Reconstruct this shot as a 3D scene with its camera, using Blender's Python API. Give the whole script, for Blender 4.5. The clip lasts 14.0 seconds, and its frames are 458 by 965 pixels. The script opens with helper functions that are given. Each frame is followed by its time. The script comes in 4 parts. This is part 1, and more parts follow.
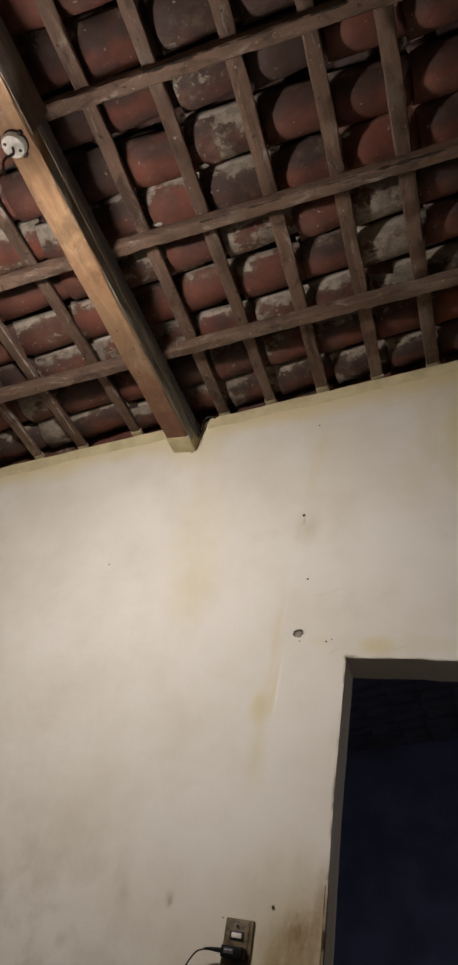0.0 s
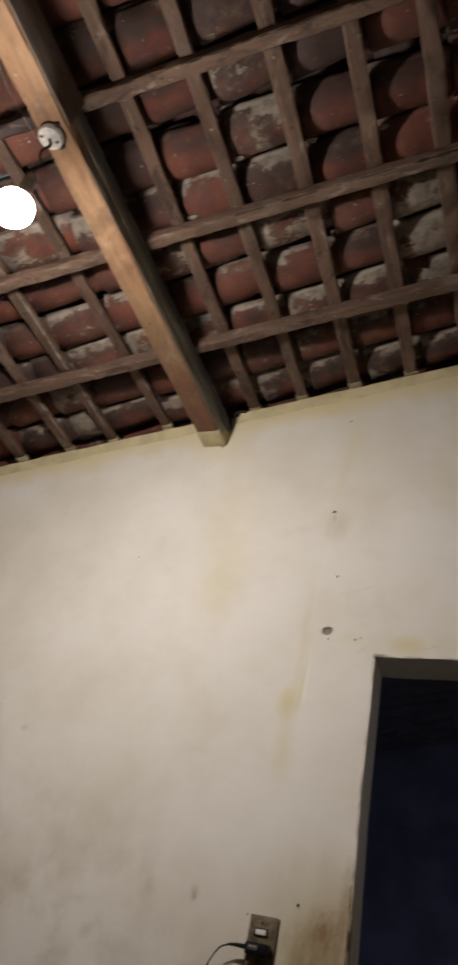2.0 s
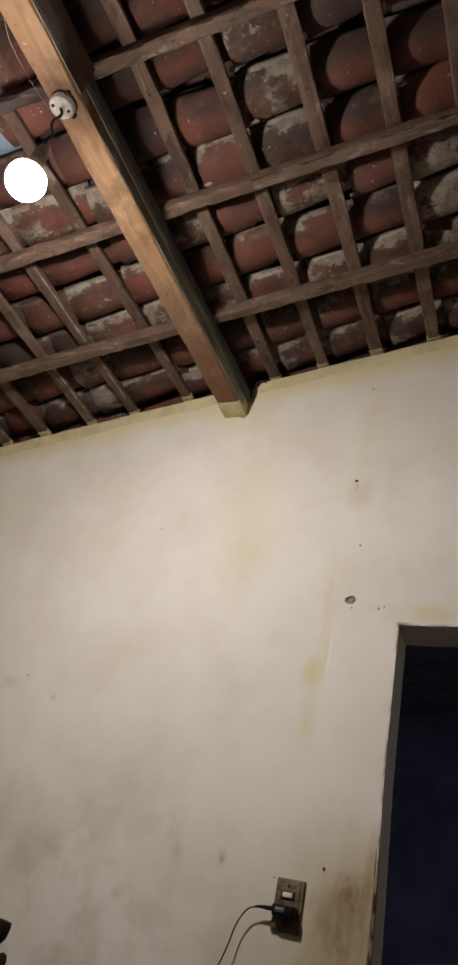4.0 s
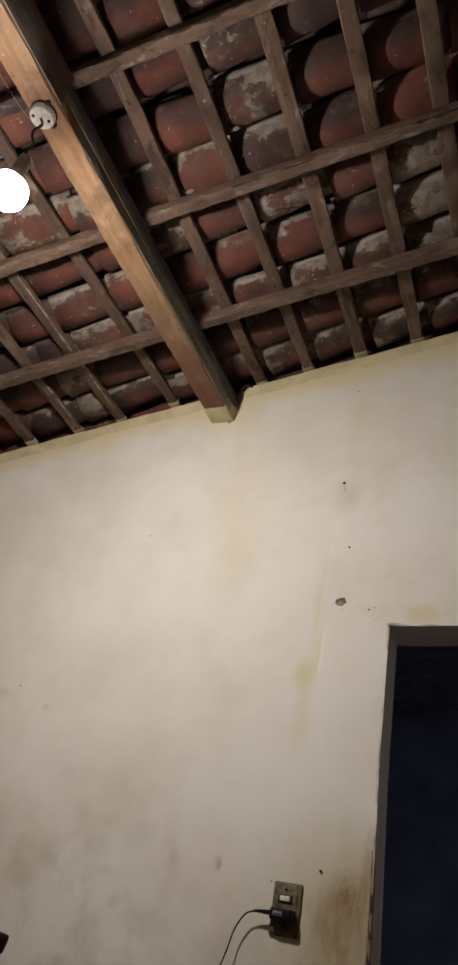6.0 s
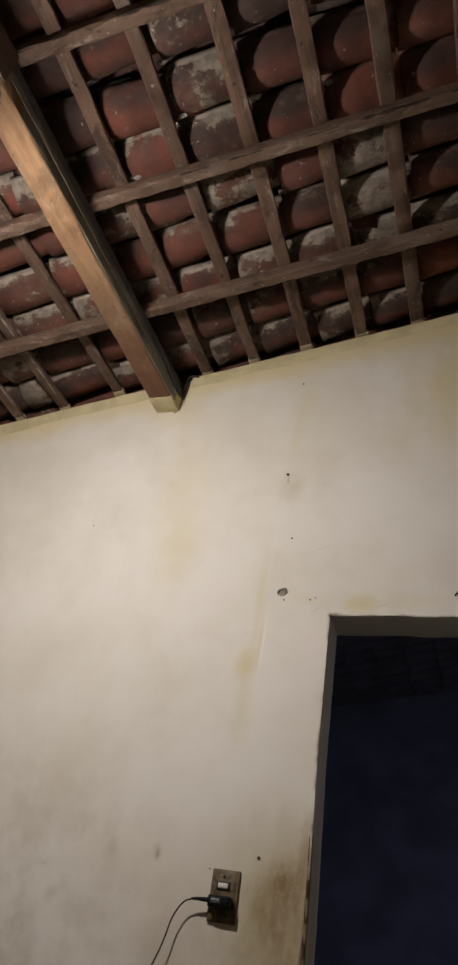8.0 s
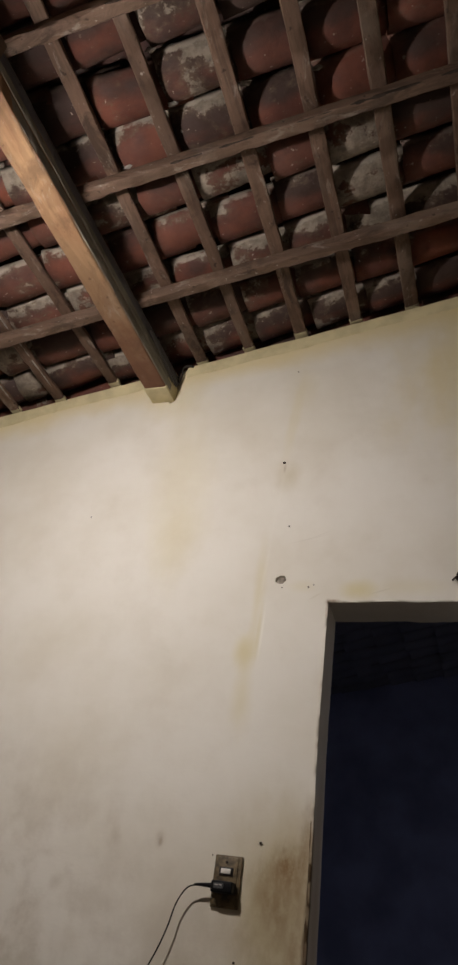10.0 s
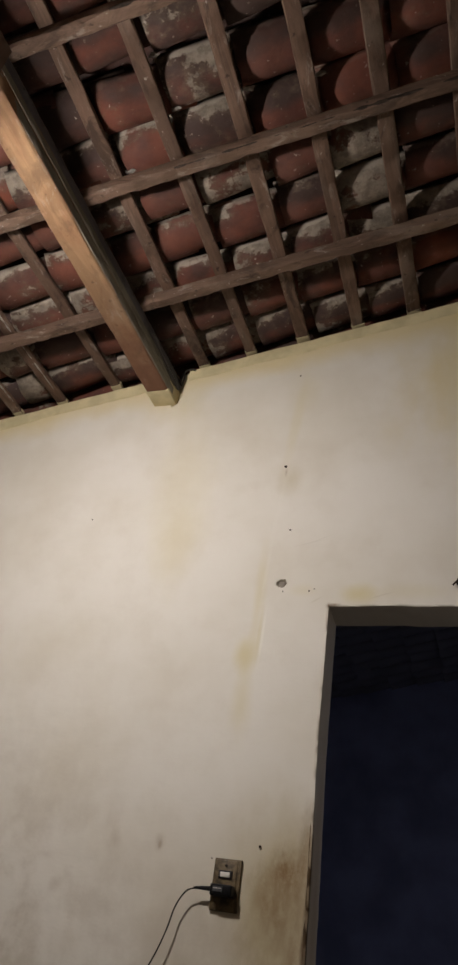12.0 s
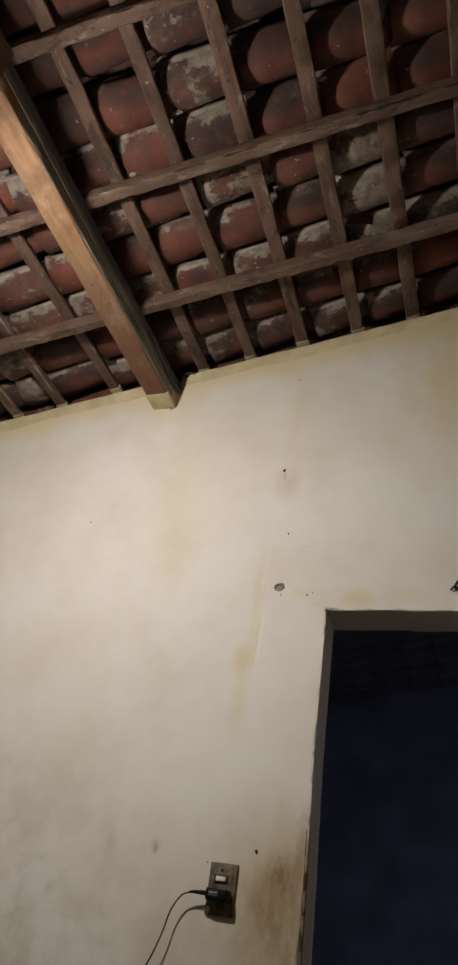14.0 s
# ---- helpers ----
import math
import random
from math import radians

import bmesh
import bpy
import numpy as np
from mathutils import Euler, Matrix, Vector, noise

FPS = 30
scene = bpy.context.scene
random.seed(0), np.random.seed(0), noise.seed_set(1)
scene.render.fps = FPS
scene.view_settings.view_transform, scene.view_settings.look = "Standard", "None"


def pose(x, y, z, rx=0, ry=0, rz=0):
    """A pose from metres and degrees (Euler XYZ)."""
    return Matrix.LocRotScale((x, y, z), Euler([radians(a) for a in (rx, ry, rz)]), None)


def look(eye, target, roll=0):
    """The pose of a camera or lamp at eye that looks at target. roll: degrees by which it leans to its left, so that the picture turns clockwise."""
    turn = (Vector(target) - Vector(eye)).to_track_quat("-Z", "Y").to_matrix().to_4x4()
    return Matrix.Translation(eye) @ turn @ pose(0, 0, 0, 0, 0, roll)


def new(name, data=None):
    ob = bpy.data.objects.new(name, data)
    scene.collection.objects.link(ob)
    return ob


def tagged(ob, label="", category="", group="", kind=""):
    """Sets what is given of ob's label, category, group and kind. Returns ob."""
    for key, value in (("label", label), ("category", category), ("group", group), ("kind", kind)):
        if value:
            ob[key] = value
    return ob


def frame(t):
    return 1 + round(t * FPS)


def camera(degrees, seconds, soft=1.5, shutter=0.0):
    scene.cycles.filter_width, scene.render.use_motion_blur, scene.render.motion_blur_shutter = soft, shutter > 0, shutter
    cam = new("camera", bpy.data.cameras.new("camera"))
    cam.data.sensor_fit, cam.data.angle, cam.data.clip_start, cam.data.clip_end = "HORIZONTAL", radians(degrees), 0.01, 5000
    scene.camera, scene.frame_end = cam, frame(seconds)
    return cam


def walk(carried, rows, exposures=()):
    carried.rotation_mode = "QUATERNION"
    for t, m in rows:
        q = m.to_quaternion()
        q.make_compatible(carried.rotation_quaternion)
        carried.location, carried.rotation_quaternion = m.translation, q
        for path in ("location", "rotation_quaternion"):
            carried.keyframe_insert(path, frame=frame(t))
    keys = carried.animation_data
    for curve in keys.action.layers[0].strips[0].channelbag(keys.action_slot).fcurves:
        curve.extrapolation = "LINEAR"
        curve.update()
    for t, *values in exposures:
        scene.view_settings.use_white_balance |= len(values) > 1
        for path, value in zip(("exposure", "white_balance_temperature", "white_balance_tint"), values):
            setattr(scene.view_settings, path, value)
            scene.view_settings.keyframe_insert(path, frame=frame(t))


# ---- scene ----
# ---------------------------------------------------------------- camera
cam = camera(33.835, 14.0, soft=2.9, shutter=0.9)
PATH = [
    (0, (-0.0036, -0.0103, 1.1419), (-0.6777, 1.4617, 2.3161), 11.957),
    (0.5, (-0.0026, -0.0094, 1.1389), (-0.6742, 1.4612, 2.3163), 11.852),
    (1, (-0.0014, -0.0109, 1.1396), (-0.6727, 1.4596, 2.3174), 11.678),
    (1.5, (-0.0036, -0.0109, 1.1415), (-0.6774, 1.4605, 2.3166), 11.704),
    (1.7, (-0.0097, -0.0081, 1.1432), (-0.6775, 1.4710, 2.3121), 11.900),
    (1.8, (-0.0128, -0.0066, 1.1440), (-0.7045, 1.4604, 2.3190), 12.800),
    (1.9, (-0.0158, -0.0052, 1.1449), (-0.7411, 1.4581, 2.2993), 13.750),
    (2, (-0.0189, -0.0038, 1.1457), (-0.7600, 1.4538, 2.2972), 14.261),
    (2.1, (-0.0176, -0.0027, 1.1479), (-0.7949, 1.4539, 2.2766), 14.900),
    (2.2, (-0.0163, -0.0016, 1.1500), (-0.8071, 1.4640, 2.2575), 15.150),
    (2.3, (-0.0149, -0.0006, 1.1522), (-0.8195, 1.4685, 2.2451), 15.200),
    (2.5, (-0.0123, 0.0016, 1.1565), (-0.8375, 1.4673, 2.2386), 15.253),
    (3, (-0.0108, 0.0030, 1.1562), (-0.8373, 1.4732, 2.2310), 15.155),
    (3.2, (-0.0106, 0.0028, 1.1558), (-0.8336, 1.4808, 2.2228), 14.930),
    (5.3, (-0.0084, 0.0012, 1.1516), (-0.7964, 1.4859, 2.2354), 12.572),
    (5.5, (-0.0082, 0.0010, 1.1512), (-0.7949, 1.4889, 2.2317), 12.347),
    (6, (-0.0061, -0.0020, 1.1509), (-0.7823, 1.4842, 2.2412), 12.289),
    (6.5, (-0.0061, -0.0009, 1.1489), (-0.7809, 1.4815, 2.2453), 12.493),
    (7, (-0.0054, -0.0011, 1.1492), (-0.7727, 1.4840, 2.2473), 12.211),
    (7.2, (-0.0034, 0.0008, 1.1496), (-0.7670, 1.4861, 2.2498), 12.150),
    (7.3, (-0.0024, 0.0017, 1.1497), (-0.7671, 1.4853, 2.2516), 12.000),
    (7.4, (-0.0014, 0.0027, 1.1499), (-0.7429, 1.4920, 2.2598), 11.400),
    (7.5, (-0.0004, 0.0036, 1.1501), (-0.7050, 1.5107, 2.2601), 10.603),
    (7.6, (-0.0001, 0.0037, 1.1499), (-0.6582, 1.5381, 2.2510), 10.548),
    (7.7, (0.0001, 0.0038, 1.1497), (-0.6480, 1.5445, 2.2479), 10.492),
    (9.8, (0.0058, 0.0061, 1.1452), (-0.6352, 1.5643, 2.2228), 9.329),
    (10, (0.0063, 0.0063, 1.1448), (-0.6356, 1.5657, 2.2199), 9.218),
    (10.5, (0.0088, 0.0056, 1.1446), (-0.6362, 1.5628, 2.2214), 9.192),
    (11, (0.0114, 0.0085, 1.1451), (-0.6334, 1.5662, 2.2210), 9.124),
    (11.5, (0.0091, 0.0049, 1.1459), (-0.6341, 1.5617, 2.2241), 9.131),
    (12, (0.0088, 0.0010, 1.1445), (-0.6368, 1.5553, 2.2249), 9.620),
    (12.5, (0.0084, 0.0013, 1.1434), (-0.6375, 1.5517, 2.2292), 10.267),
    (13, (0.0079, 0.0055, 1.1438), (-0.6380, 1.5572, 2.2277), 10.155),
    (13.5, (0.0087, 0.0029, 1.1403), (-0.6334, 1.5497, 2.2334), 10.227),
    (14, (0.0098, 0.0042, 1.1405), (-0.6325, 1.5520, 2.2322), 9.990),
]
walk(cam, [(t, look(eye, target, roll)) for t, eye, target, roll in PATH])

# ---------------------------------------------------------------- plan, in metres
D = 2.0555            # room face of the gable wall
THICK = 0.145         # its thickness
SLOPE = 0.2008        # the roof rises to +x
ANG = math.atan(SLOPE)
BATTEN_Z = 3.354      # underside of the battens at x = 0
WALL_Z = 3.338        # top of the gable wall at x = 0
X_LEFT, X_RIGHT, Y_BACK, Y_FAR = -3.0, 1.7, -2.0, 6.05
DOOR_X, DOOR_W, DOOR_H = -0.4570, 0.83, 2.102
BEAM_Z = 2.957        # underside of the purlin
BULB = (-1.156, 0.756, 2.615)

# ---------------------------------------------------------------- light
world = bpy.data.worlds.new("night")
scene.world = world
world.use_nodes = True
world.node_tree.nodes["Background"].inputs["Color"].default_value = (0.26, 0.28, 0.36, 1)
world.node_tree.nodes["Background"].inputs["Strength"].default_value = 0.47
BULB_POWER = 845.0
BULB_COLOR = (1.0, 0.932, 0.904)
scene.view_settings.exposure = 0.0


# ---------------------------------------------------------------- material tools
class Mat:
    """A node material on a Principled shader, with short calls for its nodes."""

    def __init__(self, name, rough=0.8, metal=0.0, spec=0.3):
        self.m = bpy.data.materials.new(name)
        self.m.use_nodes = True
        self.t = self.m.node_tree
        self.b = self.t.nodes["Principled BSDF"]
        self.b.inputs["Roughness"].default_value = rough
        self.b.inputs["Metallic"].default_value = metal
        self.b.inputs["Specular IOR Level"].default_value = spec
        self.co = self.t.nodes.new("ShaderNodeTexCoord").outputs["Object"]

    def node(self, kind):
        return self.t.nodes.new(kind)

    def wire(self, a, b):
        self.t.links.new(a, b)

    def put(self, value, socket):
        if hasattr(value, "is_linked"):
            self.wire(value, socket)
        else:
            socket.default_value = value

    def mapped(self, scale=(1, 1, 1), loc=(0, 0, 0), rot=(0, 0, 0), vec=None):
        n = self.node("ShaderNodeMapping")
        self.wire(vec or self.co, n.inputs["Vector"])
        n.inputs["Scale"].default_value = scale
        n.inputs["Location"].default_value = loc
        n.inputs["Rotation"].default_value = rot
        return n.outputs["Vector"]

    def noise(self, scale, detail=4.0, rough=0.55, vec=None, distort=0.0):
        n = self.node("ShaderNodeTexNoise")
        self.wire(vec or self.co, n.inputs["Vector"])
        n.inputs["Scale"].default_value = scale
        n.inputs["Detail"].default_value = detail
        n.inputs["Roughness"].default_value = rough
        n.inputs["Distortion"].default_value = distort
        return n.outputs["Fac"]

    def ramp(self, fac, lo, hi, a=0.0, b=1.0):
        n = self.node("ShaderNodeMapRange")
        n.interpolation_type = "SMOOTHSTEP"
        self.put(fac, n.inputs["Value"])
        n.inputs["From Min"].default_value = lo
        n.inputs["From Max"].default_value = hi
        n.inputs["To Min"].default_value = a
        n.inputs["To Max"].default_value = b
        return n.outputs["Result"]

    def math(self, op, a, b=0.0):
        n = self.node("ShaderNodeMath")
        n.operation = op
        self.put(a, n.inputs[0])
        self.put(b, n.inputs[1])
        return n.outputs[0]

    def mix(self, fac, a, b):
        n = self.node("ShaderNodeMix")
        n.data_type = "RGBA"
        self.put(fac, n.inputs[0])
        for v, s in ((a, n.inputs[6]), (b, n.inputs[7])):
            self.put(v if hasattr(v, "is_linked") else (*v, 1), s)
        return n.outputs[2]

    def blot(self, centre, size, wild=0.8, grain=9.0, inner=0.25, strength=1.0, lean=0.0):
        """A stain: 1 in its heart, 0 past its rim, with a torn outline. A size of 0 leaves that axis out; lean turns it about y."""
        sc = tuple(1 / s if s else 0 for s in size)
        if lean:
            spun = self.mapped((1, 1, 1), (0, 0, 0), (0, -lean, 0), self.mapped((1, 1, 1), tuple(-c for c in centre)))
            v = self.mapped(sc, (0, 0, 0), (0, 0, 0), spun)
        else:
            v = self.mapped(sc, tuple(-c * k for c, k in zip(centre, sc)))
        n = self.node("ShaderNodeVectorMath")
        n.operation = "LENGTH"
        self.wire(v, n.inputs[0])
        shift = self.mapped((1, 1, 0.45), (centre[0] * 3.1, centre[2] * 1.7, 0.3))
        r = self.math("ADD", n.outputs["Value"], self.math("MULTIPLY", self.math("SUBTRACT", self.noise(grain, 5, 0.6, shift), 0.5), wild * 2))
        return self.ramp(r, inner, 1.0, strength, 0.0)

    def bump(self, height, strength=0.3, dist=0.01, under=None):
        n = self.node("ShaderNodeBump")
        n.inputs["Strength"].default_value = strength
        n.inputs["Distance"].default_value = dist
        self.wire(height, n.inputs["Height"])
        if under:
            self.wire(under, n.inputs["Normal"])
        return n.outputs["Normal"]

    def done(self, color, normal=None, rough=None):
        self.put(color if hasattr(color, "is_linked") else (*color, 1), self.b.inputs["Base Color"])
        if normal:
            self.wire(normal, self.b.inputs["Normal"])
        if rough is not None:
            self.put(rough, self.b.inputs["Roughness"])
        return self.m


def plain(name, color, rough=0.6, metal=0.0, spread=0.25, scale=60.0, bump=0.1, spec=0.3):
    """A simple surface with a little grain in tone and relief."""
    k = Mat(name, rough, metal, spec)
    n = k.noise(scale, 4)
    dark = tuple(c * (1 - spread) for c in color)
    return k.done(k.mix(k.ramp(n, 0.3, 0.7), dark, color), k.bump(n, bump, 0.002))


def wall_paint():
    k = Mat("limewashed_plaster", 0.85, spec=0.2)
    big = k.noise(1.7, 4, 0.6)
    mid = k.noise(7.0, 5, 0.6)
    col = k.mix(k.ramp(big, 0.35, 0.68), (0.74, 0.70, 0.62), (0.66, 0.61, 0.51))
    col = k.mix(k.ramp(mid, 0.45, 0.8, 0, 0.35), col, (0.60, 0.54, 0.44))
    yellow, ochre = (0.64, 0.56, 0.33), (0.48, 0.40, 0.22)
    stains = (
        ((-1.02, 0, 2.60), (0.19, 0, 0.42), 0.30, yellow),      # under the beam's end
        ((-0.99, 0, 2.33), (0.13, 0, 0.24), 0.34, yellow),
        ((-1.10, 0, 2.95), (0.20, 0, 0.14), 0.55, yellow),
        ((-0.622, 0, 2.570), (0.060, 0, 0.085), 0.42, ochre),       # below a nail
        ((-0.60, 0, 2.95), (0.07, 0, 0.14), 0.25, yellow),
        ((-0.702, 0, 1.945), (0.055, 0, 0.085), 0.85, yellow),
        ((-0.692, 0, 1.80), (0.045, 0, 0.17), 0.45, yellow),
        ((-0.680, 0, 2.12), (0.028, 0, 0.27), 0.42, yellow),
        ((-0.368, 0, 2.140), (0.075, 0, 0.045), 0.85, yellow),      # over the doorway
        ((-0.20, 0, 2.15), (0.16, 0, 0.04), 0.28, yellow),
        ((0.05, 0, 3.02), (0.44, 0, 0.62), 0.90, (0.66, 0.56, 0.31)),       # damp towards the high side
        ((-2.30, 0, 2.60), (0.35, 0, 0.40), 0.45, yellow),
        ((-0.54, 0, 2.155), (0.06, 0, 0.03), 0.30, yellow),
        ((-0.53, 0, 1.27), (0.20, 0, 0.42), 0.75, ochre),
    )
    for c, s, amount, tint in stains:
        col = k.mix(k.blot((c[0], D, c[2]), (s[0], 0.07, s[2]), 0.55, 8.0, 0.0, amount), col, tint)
    # pale trowel smears, thin scratches, and a plaster ridge's lit edge put into colour
    for (x, z), (w, h), lean, amount, tint in (
            ((-0.6535, 2.00), (0.0060, 0.12), 0.03, 0.60, (0.82, 0.78, 0.68)), ((-0.664, 2.00), (0.0090, 0.12), 0.03, 0.40, yellow), ((-0.665, 2.22), (0.008, 0.14), 0.07, 0.16, (0.80, 0.77, 0.68)), ((-0.650, 2.46), (0.012, 0.20), 0.10, 0.10, (0.80, 0.77, 0.68)),
            ((-0.625, 2.82), (0.030, 0.26), 0.09, 0.28, yellow), ((-0.53, 2.322), (0.085, 0.0035), -0.24, 0.15, (0.42, 0.36, 0.28)),
            ((-0.49, 2.338), (0.045, 0.0025), -0.36, 0.15, (0.42, 0.36, 0.28)), ((-0.30, 2.137), (0.05, 0.0030), -0.30, 0.25, (0.45, 0.38, 0.27)),
            ((-0.50, 2.120), (0.030, 0.0040), -0.55, 0.25, (0.50, 0.43, 0.30))):
        col = k.mix(k.blot((x, 0, z), (w, 0, h), 0.30, 20.0, 0.2, amount, lean), col, tint)
    # damp line that follows the roof
    v = k.mapped((1, 1, 1), (0, 0, 0), (0, ANG, 0))
    sep = k.node("ShaderNodeSeparateXYZ")
    k.wire(v, sep.inputs[0])
    edge = k.math("ADD", sep.outputs["Z"], k.math("MULTIPLY", k.math("SUBTRACT", k.noise(3.5, 5), 0.5), 0.16))
    top = WALL_Z * math.cos(ANG)
    col = k.mix(k.ramp(edge, top - 0.17, top - 0.05, 0.0, 0.75), col, (0.66, 0.54, 0.27))
    # grime from hands and use beside the switch and on the corner of the opening
    dirt = (0.235, 0.140, 0.060)
    grime = (
        ((-0.513, 0, 1.37), (0.078, 0, 0.088), 0.95),
        ((-0.520, 0, 1.28), (0.085, 0, 0.11), 0.72),
        ((-0.575, 0, 1.33), (0.060, 0, 0.09), 0.42),
        ((-0.53, 0, 1.12), (0.12, 0, 0.22), 0.42),
        ((-0.470, 0, 1.40), (0.032, 0, 0.18), 0.75),
        ((-0.475, 0, 1.10), (0.040, 0, 0.32), 0.55),
        ((-0.62, 0, 1.22), (0.10, 0, 0.10), 0.22),
        ((-0.87, 0, 1.41), (0.025, 0, 0.035), 0.35),
        ((-1.20, 0, 1.35), (0.05, 0, 0.03), 0.20),
        ((-1.77, 0, 1.83), (0.08, 0, 0.030), 0.16),
        ((-1.571, 0, 1.79), (0.022, 0, 0.016), 0.28),
        ((-1.02, 0, 1.45), (0.05, 0, 0.09), 0.15),
        ((-0.640, 0, 2.602), (0.008, 0, 0.03), 0.50),
        ((-0.457, 0, 2.104), (0.016, 0, 0.014), 0.60),
        ((-0.442, 0, 2.106), (0.030, 0, 0.006), 0.70),
        ((-0.460, 0, 2.07), (0.006, 0, 0.05), 0.35),
        ((-0.462, 0, 1.75), (0.005, 0, 0.30), 0.22),
        ((-1.156, 0, 1.277), (0.030, 0, 0.035), 0.22),
        ((-1.41, 0, 1.37), (0.05, 0, 0.06), 0.16),
        ((-0.8666, 0, 1.404), (0.010, 0, 0.016), 0.40),
        ((-1.00, 0, 1.40), (0.03, 0, 0.05), 0.18),
    )
    for c, s, amount in grime:
        streaky = k.ramp(k.noise(38.0, 6, 0.7, k.mapped((1, 1, 0.55))), 0.32, 0.62, 0.45, 1.0)
        col = k.mix(k.math("MULTIPLY", k.blot((c[0], D, c[2]), (s[0], 0.045, s[2]), 0.65, 15.0, 0.0, amount), streaky), col, dirt)
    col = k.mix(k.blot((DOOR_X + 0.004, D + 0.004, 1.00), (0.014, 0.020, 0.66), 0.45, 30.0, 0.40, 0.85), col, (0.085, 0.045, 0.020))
    # ochre tint over the lower part of the doorway's reveal
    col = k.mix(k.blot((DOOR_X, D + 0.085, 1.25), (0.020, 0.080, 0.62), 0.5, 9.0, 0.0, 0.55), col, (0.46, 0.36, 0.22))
    # mottled dirt that also paints the light's fall-off down the wall
    soil_shade = k.ramp(k.noise(6.5, 5, 0.6, k.mapped((1, 1, 1), (4, 2, 7))), 0.40, 0.68, 0.2, 1.0)
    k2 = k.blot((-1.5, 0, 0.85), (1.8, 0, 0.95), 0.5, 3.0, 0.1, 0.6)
    col = k.mix(k.math("MULTIPLY", soil_shade, k2), col, (0.36, 0.29, 0.20))
    fine = k.noise(130.0, 3, 0.6)
    waves = k.noise(5.0, 3, 0.5, k.mapped((1, 1, 0.7)))
    strokes = k.noise(22.0, 4, 0.6, k.mapped((0.5, 1, 1.3), rot=(0, 0.5, 0)))
    nrm = k.bump(waves, 0.35, 0.03)
    nrm = k.bump(strokes, 0.12, 0.006, nrm)
    nrm = k.bump(fine, 0.12, 0.002, nrm)
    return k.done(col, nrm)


def timber(name, light, dark, along, grain=34.0, rough=0.75, pale=0.25, stain=None, grime=0.8, ruddy=(0.20, 0.085, 0.05), blotch=0.4, relief=1.0):
    """Old sawn wood: faint grain along one axis, ruddy and blackened blotches, wavy wane, dusty and limed streaks."""
    k = Mat(name, rough, spec=0.2)
    rot = (0, ANG, 0) if along == 0 else (0, 0, 0)

    def run(stretch, loc):
        sc = [1.0, 1.0, 1.0]
        sc[along] = stretch
        return k.mapped(tuple(sc), loc, rot)

    rnd = k.node("ShaderNodeObjectInfo").outputs["Random"]
    fibre = k.noise(grain, 6, 0.65, run(0.09, (0, 0, 0)), 0.5)
    fine = k.noise(grain * 3.2, 4, 0.7, run(0.06, (2, 7, 1)), 0.3)
    cloud = k.noise(8.0, 5, 0.6, run(0.55, (6, 2, 9)), 0.5)
    patch = k.noise(13.0, 7, 0.68, run(0.45, (3, 5, 1)), 0.8)
    wane = k.noise(10.0, 5, 0.62, run(0.20, (8, 3, 2)), 0.9)
    col = k.mix(k.ramp(fibre, 0.22, 0.78), dark, light)
    col = k.mix(k.ramp(cloud, 0.42, 0.66, 0, blotch), col, ruddy)
    col = k.mix(k.ramp(fine, 0.45, 0.75, 0, 0.40), col, tuple(c * 0.5 for c in dark))
    col = k.mix(k.ramp(wane, 0.535, 0.575, 0, grime * 0.55), col, tuple(c * 0.55 for c in dark))
    col = k.mix(k.ramp(patch, 0.50, 0.66, 0, grime), col, tuple(c * 0.38 for c in dark))
    col = k.mix(k.math("MULTIPLY", rnd, 0.35), col, tuple(c * 0.6 for c in dark))
    veil = k.ramp(k.noise(6.0, 6, 0.66, run(0.35, (5, 5, 3)), 0.6), 0.50, 0.70, 0, pale * 0.75)
    col = k.mix(veil, col, (0.30, 0.25, 0.195))
    dust = k.ramp(k.noise(26.0, 8, 0.72, run(0.35, (9, 1, 4)), 0.6), 0.56, 0.68, 0, pale)
    col = k.mix(dust, col, (0.42, 0.37, 0.31))
    flecks = k.ramp(k.noise(75.0, 4, 0.6, run(0.6, (1, 4, 8))), 0.66, 0.74, 0, min(1.0, pale * 1.2))
    col = k.mix(flecks, col, (0.55, 0.50, 0.43))
    nicks = k.ramp(k.noise(42.0, 3, 0.5, run(0.8, (4, 4, 4))), 0.66, 0.72, 0, grime)
    col = k.mix(nicks, col, tuple(c * 0.4 for c in dark))
    if stain:
        col = k.mix(k.blot(*stain), col, (0.15, 0.070, 0.042))
    nrm = k.bump(fibre, 0.35 * relief, 0.004)
    nrm = k.bump(fine, 0.25 * relief, 0.002, nrm)
    nrm = k.bump(k.noise(16.0, 5), 0.35 * relief, 0.010, nrm)
    nrm = k.bump(patch, 0.35 * relief, 0.006, nrm)
    return k.done(col, nrm)


